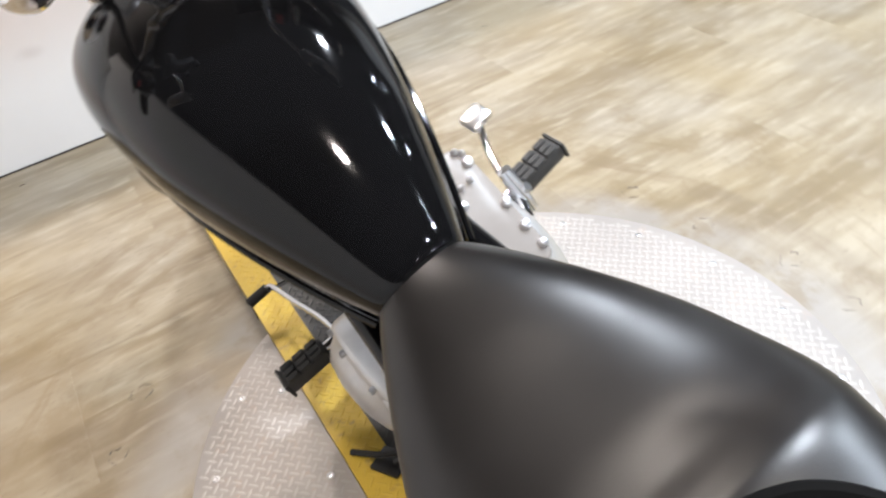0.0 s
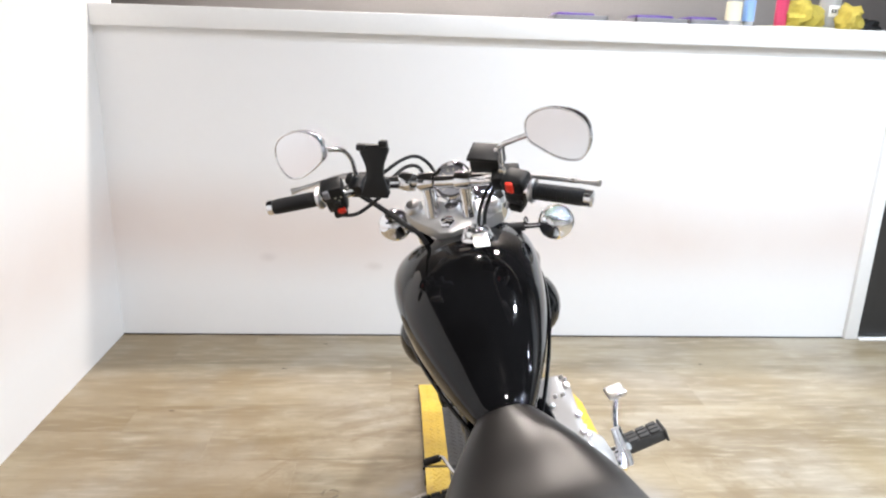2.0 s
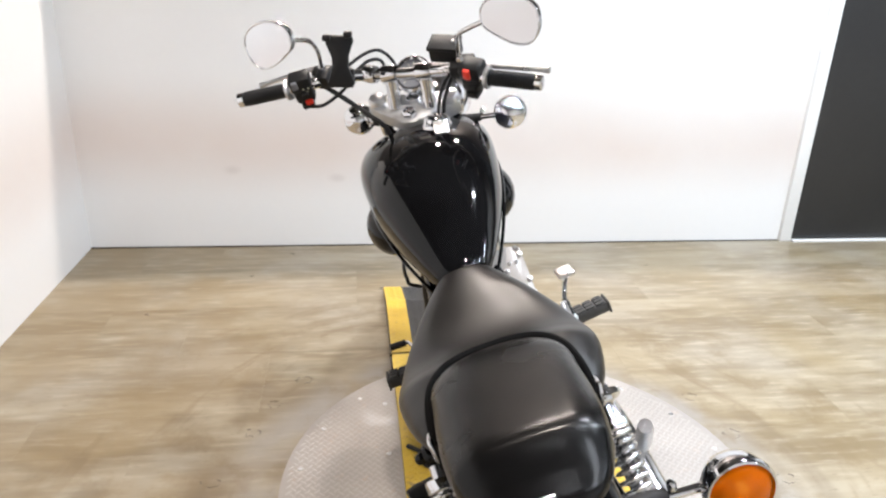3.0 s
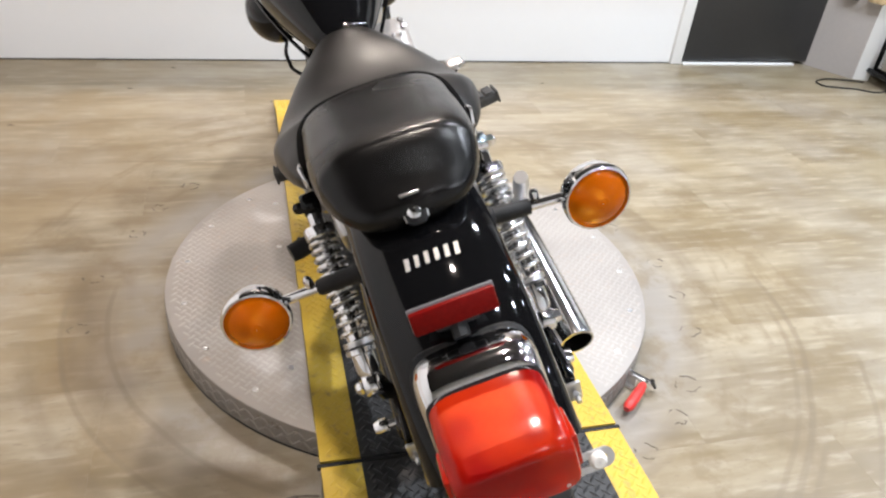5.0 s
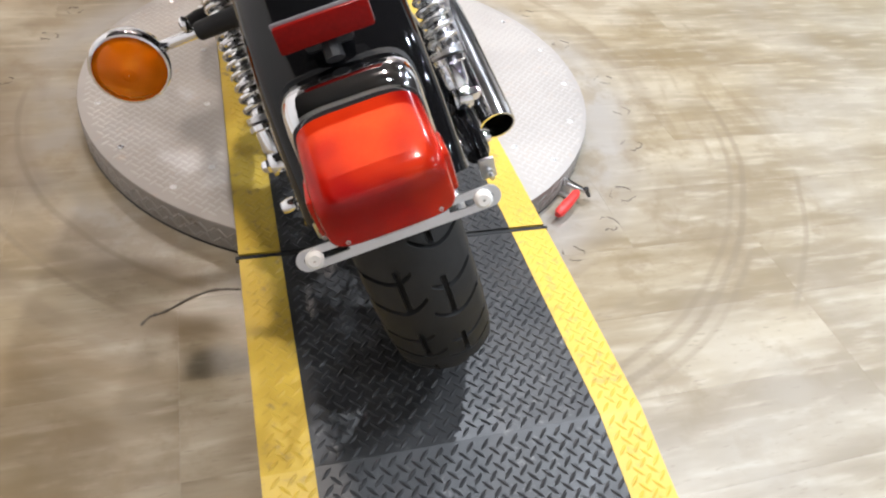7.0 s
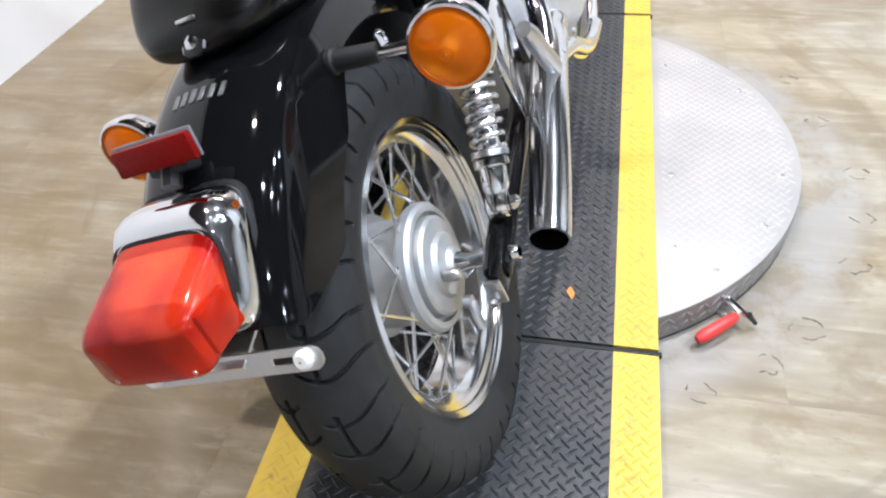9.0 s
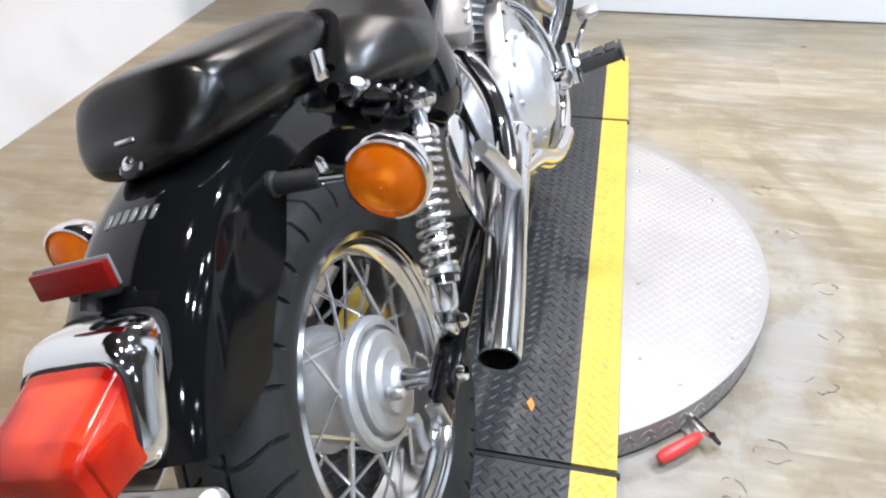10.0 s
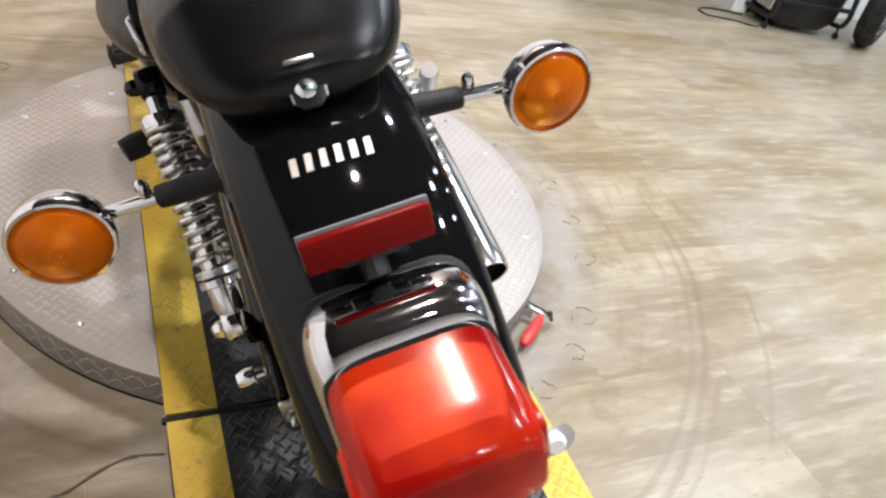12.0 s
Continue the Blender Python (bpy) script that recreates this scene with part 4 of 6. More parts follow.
# ---- swingarm, shocks, frame ----
for s in (-1, 1):
    part("swingarm_tube", tube(spline([(0.1 * s, -0.26, 0.3), (0.115 * s + 0.006, -0.42, 0.3), (0.118 * s + 0.01, -0.62, 0.3), (0.12 * s + 0.012, -0.735, 0.296), (0.12 * s + 0.012, -0.785, 0.29)], 5), [0.02] * 20 + [0.017], 12), GLOSS_BLACK, bike)
    part("axle_plate", at(box(0.012, 0.1, 0.046, 0.008), 0.126 * s + 0.012, -0.76, 0.294, 3), GLOSS_BLACK, bike)
    part("chain_adjuster", join(at(box(0.022, 0.006, 0.036, 0.002), 0.123 * s + 0.013, -0.816, 0.29), tube([(0.123 * s + 0.013, -0.815, 0.29), (0.123 * s + 0.013, -0.838, 0.289)], 0.004, 8), at(lathe([(0.007, 0), (0.007, 0.006)], 6, True), 0.123 * s + 0.013, -0.824, 0.29, 90)), SATIN, bike)
    part("shock_bracket", tube([(0.128 * s, -0.695, 0.3), (0.133 * s, -0.703, 0.334)], 0.014, 10), GLOSS_BLACK, bike)


def shock(s):
    top, low = Vector((0.139 * s, -0.517, 0.561)), Vector((0.141 * s, -0.704, 0.336))
    way = (low - top).normalized()
    length = (low - top).length
    body = lathe([(0.001, 0.016), (0.012, 0.016), (0.012, 0.035), (0.022, 0.036), (0.025, 0.04), (0.025, 0.05), (0.012, 0.054), (0.012, length * 0.5), (0.016, length * 0.52), (0.016, length - 0.062), (0.024, length - 0.058), (0.024, length - 0.05), (0.018, length - 0.048), (0.018, length - 0.022), (0.014, length - 0.014), (0.001, length - 0.012)], 24)
    ob = part("shock_absorber", along(body, top, way), CHROME, bike, "chrome shock absorber")
    coils, path = 12.5, []
    for k in range(int(coils * 16) + 1):
        a = 2 * math.pi * k / 16
        z = 0.05 + (length - 0.115) * (k / (coils * 16)) ** 1.2
        path.append((0.0212 * math.cos(a), 0.0212 * math.sin(a), z))
    part("spring", along(tube(path, 0.0037, 8), top, way), SPRING, ob, "bright coil spring")
    for p in (top, low):
        dull = s < 0 and p is top
        part("eye", at(lathe([(0.008, -0.013), (0.017, -0.013), (0.019, -0.01), (0.019, 0.01), (0.017, 0.013), (0.008, 0.013)], 20), p.x, p.y, p.z, 0, 90, 0), GLOSS_BLACK if dull else CHROME, ob)
        part("cap_nut", at(lathe([(0.011, 0.0), (0.011, 0.006), (0.0095, 0.012), (0.005, 0.016), (0.001, 0.017)], 6), p.x + 0.012 * s, p.y, p.z, 0, 90 * s, 0), GLOSS_BLACK if dull else CHROME, ob)
    part("preload_ring", along(lathe([(0.018, length - 0.07), (0.0245, length - 0.07), (0.0245, length - 0.062), (0.018, length - 0.062)], 20), top, way), SATIN, ob)


shock(1)
shock(-1)
for s in (-1, 1):
    part("frame_tube", tube(spline([(0.05 * s, 0.27, 0.72), (0.06 * s, 0.05, 0.65), (0.075 * s, -0.15, 0.58), (0.095 * s, -0.35, 0.56), (0.097 * s, -0.46, 0.563), (0.09 * s, -0.55, 0.575)], 5), 0.016, 12), GLOSS_BLACK, bike)
    part("frame_down_tube", tube(spline([(0.03 * s, 0.31, 0.74), (0.06 * s, 0.36, 0.5), (0.085 * s, 0.34, 0.2), (0.095 * s, 0.2, 0.14), (0.1 * s, -0.1, 0.16), (0.105 * s, -0.24, 0.26), (0.11 * s, -0.3, 0.42), (0.115 * s, -0.34, 0.58)], 5), 0.016, 12), GLOSS_BLACK, bike)

# ---- rear fender ----
def fender(a0, a1, crown, half, skirt, y0, z0, n=40, across=18, drop=0.024):
    """An arched sheet round an axle: rounded crown, folded edge, side skirts."""
    rings = []
    for k in range(n + 1):
        a = radians(a0 + (a1 - a0) * k / n)
        ring = []
        for j in range(across + 1):
            q = -1 + 2 * j / across
            if abs(q) <= 0.72:
                u = half * 0.97 * math.sin(q / 0.72 * math.pi / 2 * 0.94)
                r = crown - drop * (1 - math.cos(q / 0.72 * math.pi / 2 * 0.94))
            else:
                f = (abs(q) - 0.72) / 0.28
                u = math.copysign(half * (0.97 + 0.03 * f), q)
                r = crown - drop - (crown - drop - skirt(math.degrees(a))) * f
            ring.append((u, y0 + r * math.cos(a), z0 + r * math.sin(a)))
        rings.append(ring)
    inner = [[(u * 0.975, y0 + (y - y0) * 0.992, z0 + (z - z0) * 0.992) for u, y, z in r] for r in rings]
    g1, g2 = loft(rings, cap=False, closed=False), loft(inner, cap=False, closed=False)
    w = across + 1
    m = len(g1[0])
    edge = []
    for k in range(n):
        for j in (0, across):
            a, b = k * w + j, (k + 1) * w + j
            edge.append((a, b, b + m, a + m))
    for k in (0, n):
        for j in range(across):
            a, b = k * w + j, k * w + j + 1
            edge.append((a, b, b + m, a + m))
    return g1[0] + g2[0], g1[1] + [tuple(i + m for i in f) for f in g2[1]] + edge


def rear_skirt(a):
    """How far the side of the rear fender reaches down towards the axle."""
    if a < 108:
        return 0.283 + 0.045 * min(1.0, (108 - a) / 16) ** 1.3
    if a > 131:
        return 0.283 + 0.075 * min(1.0, (a - 131) / 12) ** 1.5
    return 0.283


rear_fender = part("rear_fender", fender(38, 143, 0.402, 0.084, rear_skirt, AXLE_Y, AXLE_Z, 60, 22, 0.036), GLOSS_BLACK, bike, "gloss black rear fender")


def on_fender(a, r=0.4025):
    a = radians(a)
    return Vector((0, AXLE_Y + r * math.cos(a), AXLE_Z + r * math.sin(a))), Vector((0, math.cos(a), math.sin(a)))


# plain silver shapes in place of the maker's lettering
p, nrm = on_fender(110.8)
turn = Matrix.Translation(p) @ Vector(nrm).to_track_quat("Z", "Y").to_matrix().to_4x4()
for k in range(6):
    x = -0.0275 + 0.011 * k
    vs, fs = box(0.0056, 0.0155, 0.0012, 0.0004, 1)
    part("letter_mark", moved(([(a + 0.1 * b + x, b, c - 0.24 * x * x / 0.084) for a, b, c in vs], fs), turn), GREY_MARK, rear_fender, "plain silver mark")

# ---- rear lamp, reflector, plate bracket ----
def rounded(hx, z0, z1, y0, y1, n=8, corner=0.4):
    """A rounded rectangle, leaning: its lower edge at y0, its upper edge at y1."""
    cz, hz = (z0 + z1) / 2, (z1 - z0) / 2
    pts = []
    for k in range(4 * n):
        a = 2 * math.pi * (k + 0.5) / (4 * n)
        c, s = math.cos(a), math.sin(a)
        e = 2 / (2 + 3 / max(corner, 0.05) * 0.4)
        x = hx * math.copysign(abs(c) ** e, c)
        z = hz * math.copysign(abs(s) ** e, s)
        f = (z + hz) / (2 * hz)
        pts.append((x, y0 + (y1 - y0) * f, cz + z))
    return pts


lamp = part("tail_lamp", loft([rounded(0.0594, 0.5230, 0.618, -1.0469, -0.97), rounded(0.0626, 0.5240, 0.623, -1.0581, -0.98), rounded(0.0634, 0.5260, 0.628, -1.0649, -0.992), rounded(0.0630, 0.5300, 0.6315, -1.0695, -1.004), rounded(0.0612, 0.5345, 0.633, -1.0730, -1.014), rounded(0.0590, 0.5390, 0.6325, -1.0758, -1.0225), rounded(0.0563, 0.5435, 0.629, -1.0778, -1.029), rounded(0.0536, 0.5470, 0.625, -1.0791, -1.0335), rounded(0.0513, 0.5500, 0.621, -1.0794, -1.036), rounded(0.0486, 0.5520, 0.618, -1.0683, -1.024)]), CHROME, bike, "chrome tail lamp housing", 60)
part("gasket", loft([rounded(0.0612, 0.5200, 0.618, -1.0497, -0.966), rounded(0.0653, 0.5190, 0.625, -1.0579, -0.978), rounded(0.0621, 0.5240, 0.622, -1.0625, -0.985)]), RUBBER, lamp, "black rubber gasket")
part("lens_gasket", loft([rounded(0.0587, 0.5435, 0.621, -1.0775, -1.03), rounded(0.0587, 0.5435, 0.621, -1.0826, -1.036)]), RUBBER, lamp)
part("lens", loft([rounded(0.0574, 0.5450, 0.619, -1.0776, -1.034), rounded(0.0582, 0.5440, 0.615, -1.0839, -1.046), rounded(0.0586, 0.5430, 0.608, -1.1018, -1.082), rounded(0.0578, 0.5430, 0.6015, -1.1164, -1.108), rounded(0.0567, 0.5435, 0.5985, -1.1215, -1.114), rounded(0.0549, 0.5450, 0.5955, -1.1250, -1.1185), rounded(0.0523, 0.5470, 0.592, -1.1267, -1.1205), rounded(0.0310, 0.5600, 0.578, -1.1279, -1.123)]), RED, lamp, "translucent red plastic lens", 30).visible_shadow = False
part("lamp_bowl", loft([rounded(0.05, 0.56, 0.611, -1.06, -1.036), rounded(0.049, 0.565, 0.606, -1.07, -1.05), rounded(0.047, 0.568, 0.598, -1.085, -1.075), rounded(0.04, 0.57, 0.591, -1.096, -1.09)]), PALE, lamp, "pale bowl behind the lens")
for s in (-1, 1):
    part("side_marker", at(box(0.012, 0.042, 0.038, 0.004), 0.0562 * s, -1.091, 0.571, -8), RED, lamp, "square red side marker")
for s in (-1, 1):
    part("lens_screw", at(lathe([(0.001, 0.001), (0.002, 0.0008), (0.0026, -0.003)], 12), 0.041 * s, -1.1262, 0.553, 84, 0, 0), SATIN, lamp)
refl = part("rear_reflector", at(box(0.086, 0.009, 0.0245, 0.003), 0, -0.983, 0.664, -14, 0, 0), DARK_RED, bike, "dark red rectangular reflector")
part("reflector_frame", at(box(0.087, 0.003, 0.026, 0.001), 0, -0.9785, 0.6645, -14, 0, 0), GREYBOX, refl, "thin metal backing plate")
part("reflector_stem", join(at(box(0.045, 0.02, 0.014, 0.004), 0, -0.972, 0.645, -30, 0, 0), tube([(0, -0.972, 0.65), (0, -0.99, 0.635)], 0.009, 8)), PLASTIC, refl)


def slotted_bar(s):
    out = [(0.0, -0.011)] + [(0.091 + 0.011 * math.cos(a), 0.011 * math.sin(a)) for a in (radians(-90 + 18 * k) for k in range(11))] + [(0.0, 0.011)]
    hole = [(0.05, -0.0035)] + [(0.091 + 0.0035 * math.cos(a), 0.0035 * math.sin(a)) for a in (radians(-90 + 18 * k) for k in range(11))] + [(0.05, 0.0035)]
    vs = [(x, y, z) for z in (-0.0013, 0.0013) for loop in (out, hole) for x, y in loop]
    n = len(out)
    fs = []
    for k in range(n):
        j = (k + 1) % n
        fs += [(k, j, n + j, n + k), (2 * n + k, 3 * n + k, 3 * n + j, 2 * n + j), (k, 2 * n + k, 2 * n + j, j), (n + k, n + j, 3 * n + j, 3 * n + k)]
    g = (vs, fs)
    return g if s > 0 else mirrored(g)


for s in (-1, 1):
    bar = part("plate_bracket", at(slotted_bar(s), 0, -1.073, 0.495, 66, 0, 0), SATIN, bike, "bare slotted number-plate bracket")
    part("grommet", at(lathe([(0.001, 0.006), (0.006, 0.006), (0.009, 0.003), (0.009, -0.003), (0.006, -0.006), (0.001, -0.006)], 16), 0.084 * s, -1.075, 0.496, 66), PALE, bar, "white plastic grommet")
part("bracket_arm", at(box(0.05, 0.05, 0.004, 0.001), 0, -1.055, 0.503, 10), SATIN, bike)

# ---- turn signals ----
def turn_signal(parent, p, way, stalk_from, lens=True, r=0.0415):
    back = -Vector(way)
    ob = part("turn_signal", along(lathe([(r * 0.05, -0.042), (r * 0.45, -0.039), (r * 0.75, -0.03), (r * 0.95, -0.016), (r * 1.02, -0.002), (r * 1.03, 0.004), (r * 0.99, 0.0085), (r * 0.93, 0.009), (r * 0.9, 0.004)], 36), p, way), CHROME, parent, "round chrome turn signal")
    if lens:
        prof = [(r * 0.9, 0.004)]
        for k in range(12):
            f = 1 - (k + 1) / 12.5
            prof.append((r * 0.89 * f, 0.006 + 0.016 * (1 - f * f) + (0.001 if k % 2 else 0.0)))
        prof.append((0.0006, 0.0225))
        part("lens", along(lathe(prof, 36), p, way), AMBER, ob, "amber ribbed lens").visible_shadow = False
        part("bulb", along(lathe([(0.001, 0.008), (0.006, 0.006), (0.009, 0.0), (0.007, -0.01), (0.006, -0.016)], 16), p, way), PALE, ob, "frosted bulb")
        part("reflector_bowl", along(lathe([(r * 0.9, 0.002), (r * 0.6, -0.014), (r * 0.2, -0.02), (0.0008, -0.02)], 24), p, way), YOKE, ob)
    a, b = Vector(stalk_from), Vector(p) + back * 0.018
    k1 = a + (b - a) * 0.42
    part("stalk", tube([k1 - (b - a) * 0.05, b], 0.0065, 12), CHROME, ob)
    part("sleeve", tube([a, a + (b - a) * 0.06, a + (b - a) * 0.08, k1 - (b - a) * 0.02, k1], [0.014, 0.014, 0.0115, 0.0105, 0.0095], 14), RUBBER, ob, "black rubber sleeve")
    part("stalk_bolt", at(lathe([(0.006, 0), (0.006, 0.01), (0.003, 0.014), (0.001, 0.015)], 8), k1.x + (b.x - a.x) * 0.06, k1.y, k1.z + 0.007), CHROME, ob)
    return ob


turn_signal(bike, (0.2125, -0.814, 0.608), (0.0, -1, 0.06), (0.078, -0.799, 0.622))
turn_signal(bike, (-0.221, -0.792, 0.592), (0.0, -1, 0.06), (-0.078, -0.796, 0.608))

# ---- seat ----
def shell(sections, n=32, low=0.6):
    """Rings in the xz plane: y, top, widest height, bottom, half width, roundness above, across shift."""
    rings = []
    for y, top, mid, bot, hw, e in sections:
        ring = []
        for k in range(n):
            a = 2 * math.pi * k / n
            c, s = math.cos(a), math.sin(a)
            x = hw * math.copysign(abs(c) ** (2 / e), c)
            z = mid + ((top - mid) * abs(s) ** (2 / e) if s >= 0 else -(mid - bot) * abs(s) ** (2 / 2.6))
            ring.append((x, y, z))
        rings.append(ring)
    return loft(rings)


def dense(sections, k=5):
    cols = list(zip(*sections))
    n = len(sections)
    out = []
    for i in range(n - 1):
        for s in range(k):
            t = s / k
            row = []
            for c in cols:
                p0, p1, p2, p3 = c[max(i - 1, 0)], c[i], c[i + 1], c[min(i + 2, n - 1)]
                row.append(0.5 * (2 * p1 + (p2 - p0) * t + (2 * p0 - 5 * p1 + 4 * p2 - p3) * t * t + (3 * p1 - p0 - 3 * p2 + p3) * t ** 3))
            out.append(tuple(row))
    return out + [sections[-1]]


RIDER = [(-0.165, 0.68, 0.66, 0.645, 0.02, 2.2), (-0.18, 0.698, 0.66, 0.625, 0.048, 2.2), (-0.215, 0.6986, 0.6498, 0.595, 0.0752, 2.28), (-0.28, 0.6896, 0.6378, 0.565, 0.1102, 2.45), (-0.35, 0.677, 0.621, 0.545, 0.143, 2.55), (-0.41, 0.674, 0.614, 0.543, 0.16, 2.6), (-0.455, 0.681, 0.62, 0.557, 0.166, 2.65), (-0.485, 0.6918, 0.6254, 0.573, 0.1646, 2.68), (-0.505, 0.6974, 0.6282, 0.585, 0.1608, 2.67), (-0.535, 0.695, 0.632, 0.598, 0.154, 2.62), (-0.575, 0.6886, 0.637, 0.61, 0.1412, 2.48), (-0.605, 0.674, 0.638, 0.618, 0.12, 2.3), (-0.622, 0.655, 0.638, 0.625, 0.06, 2.2)]
PILLION = [(-0.512, 0.7, 0.685, 0.665, 0.02, 2.4), (-0.517, 0.709, 0.685, 0.655, 0.045, 2.6), (-0.533, 0.721, 0.685, 0.645, 0.07, 2.8), (-0.556, 0.73, 0.687, 0.642, 0.091, 3.0), (-0.588, 0.739, 0.69, 0.645, 0.102, 3.1), (-0.64, 0.747, 0.697, 0.652, 0.1018, 3.2), (-0.7, 0.755, 0.704, 0.66, 0.1018, 3.2), (-0.7558, 0.763, 0.712, 0.667, 0.0989, 3.1), (-0.793, 0.766, 0.716, 0.672, 0.0931, 3.0), (-0.8097, 0.759, 0.716, 0.676, 0.0883, 2.8), (-0.8348, 0.733, 0.71, 0.681, 0.0758, 2.6), (-0.8544, 0.716, 0.703, 0.685, 0.0528, 2.4), (-0.86, 0.704, 0.698, 0.69, 0.0192, 2.2)]
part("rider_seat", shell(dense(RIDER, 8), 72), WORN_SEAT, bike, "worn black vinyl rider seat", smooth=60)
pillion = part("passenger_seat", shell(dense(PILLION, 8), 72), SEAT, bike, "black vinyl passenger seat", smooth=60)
groove = [(-0.112, -0.64, 0.672), (-0.11, -0.6, 0.69), (-0.1, -0.56, 0.702), (-0.076, -0.529, 0.707), (-0.04, -0.512, 0.707), (0.0, -0.507, 0.706), (0.04, -0.512, 0.707), (0.076, -0.529, 0.707), (0.1, -0.56, 0.702), (0.11, -0.6, 0.69), (0.112, -0.64, 0.672)]
# strap made dead black to draw the shade in the seam
part("strap", tube(spline(groove, 6), 0.0068, 8), SOOT_AND_GAP, pillion, "black strap, darkened for the shaded gap between the seats")
bracket = part("seat_bracket", at(slab([(-0.016, 0.026), (0.016, 0.026), (0.012, -0.012), (0.006, -0.018), (-0.006, -0.018), (-0.012, -0.012)], 0, 0.003, 0.001), 0, -0.8545, 0.7035, 40), SATIN_BLACK, bike, "black seat bracket with a bright bolt")
part("bolt", at(lathe([(0.0085, 0.002), (0.008, 0.008), (0.005, 0.0105), (0.001, 0.011)], 20), -0.001, -0.855, 0.699, 40), CHROME, bracket)
for k in (-1, 1):
    part("bracket_edge", at(box(0.003, 0.034, 0.003, 0.001), 0.013 * k, -0.852, 0.7075, 40, 0, -7 * k), YOKE, bracket)
part("bracket_edge", at(box(0.022, 0.004, 0.003, 0.001), 0, -0.8505, 0.7215, 40), SATIN, bracket)
for s in (-1, 1):
    part("strap_end", at(box(0.007, 0.03, 0.034, 0.0032), 0.113 * s, -0.662, 0.684, -14, 6 * s, 0), CHROME, pillion, "chrome strap end")

# ---- fuel tank ----
TANK = [(-0.2, 0.69, 0.675, 0.66, 0.0147, 2.2), (-0.193, 0.705, 0.677, 0.65, 0.0441, 2.2), (-0.16, 0.728, 0.685, 0.642, 0.0627, 2.3), (-0.1, 0.77, 0.705, 0.638, 0.0882, 2.3), (-0.03, 0.815, 0.73, 0.637, 0.1147, 2.3), (0.05, 0.856, 0.757, 0.64, 0.1392, 2.3), (0.13, 0.88, 0.775, 0.65, 0.1548, 2.3), (0.21, 0.89, 0.787, 0.658, 0.1637, 2.3), (0.29, 0.885, 0.79, 0.665, 0.1646, 2.3), (0.36, 0.865, 0.787, 0.675, 0.1539, 2.2), (0.41, 0.835, 0.78, 0.69, 0.1254, 2.2), (0.435, 0.805, 0.772, 0.71, 0.0833, 2.2), (0.445, 0.785, 0.768, 0.735, 0.0294, 2.2)]
askew = Matrix(((1, 0.021, 0, 0.0042), (0, 1, 0, 0), (0, 0, 1, 0), (0, 0, 0, 1)))
tank = part("fuel_tank", moved(shell(dense(TANK, 6), 56), askew), GLOSS_BLACK, bike, "gloss black teardrop fuel tank", smooth=70)
for s in (-1, 1):
    part("tank_seam", moved(tube(spline([(s * hw * 0.985, y, mid - 0.045) for y, top, mid, bot, hw, e in TANK[2:11]], 5), 0.004, 8), askew), GLOSS_BLACK, tank)
cap_m = pose(0.058, 0.19, 0.879, -4, 12, 0)
cap = part("fuel_cap", moved(lathe([(0.035, -0.008), (0.0355, 0.003), (0.034, 0.008), (0.031, 0.011), (0.03, 0.019), (0.026, 0.026), (0.018, 0.0305), (0.008, 0.032), (0.001, 0.0322)], 40), cap_m), CHROME, tank, "round chrome filler cap")
part("key_cover", moved(at(box(0.033, 0.034, 0.003, 0.001), 0.004, -0.044, 0.006, 46, 0, 6), cap_m), SILVER, cap, "square silver key cover")

# ---- front end, turned to the right ----
def fpart(name, g, mat, parent, label="", smooth=40):
    return part(name, moved(g, FORK), mat, parent, label, smooth)


MID = 0.018
BAR = [(-0.353, -0.077, 0.208), (-0.28, -0.063, 0.21), (-0.2, -0.042, 0.21), (-0.135, 0.0, 0.196), (-0.07, 0.03, 0.172), (MID, 0.04, 0.16), (0.105, 0.03, 0.172), (0.155, 0.0, 0.198), (0.2, -0.042, 0.21), (0.27, -0.063, 0.211), (0.346, -0.078, 0.209)]
bar = fpart("handlebar", tube(spline(BAR, 6), 0.0138, 14), CHROME, bike, "chrome handlebar")
for a, b in (((-0.353, -0.077, 0.208), (-0.24, -0.053, 0.21)), ((0.346, -0.078, 0.209), (0.236, -0.054, 0.211))):
    a, b = Vector(a), Vector(b)
    d = b - a
    fpart("grip", tube([a + d * 0.1, a + d * 0.13] + [a + d * (0.15 + 0.0125 * k) for k in range(62)] + [b - d * 0.06, b], [0.0155, 0.0165] + [0.0165 if k % 4 < 2 else 0.0173 for k in range(62)] + [0.0165, 0.0185], 18), RUBBER, bar, "black rubber grip")
    fpart("bar_end", tube([a - d * 0.03, a - d * 0.01, a + d * 0.1], [0.014, 0.0168, 0.0168], 18), CHROME, bar, "chrome bar end")
    fpart("grip_flange", tube([b, b + d * 0.04, b + d * 0.08], [0.0235, 0.025, 0.023], 20), SATIN, bar)


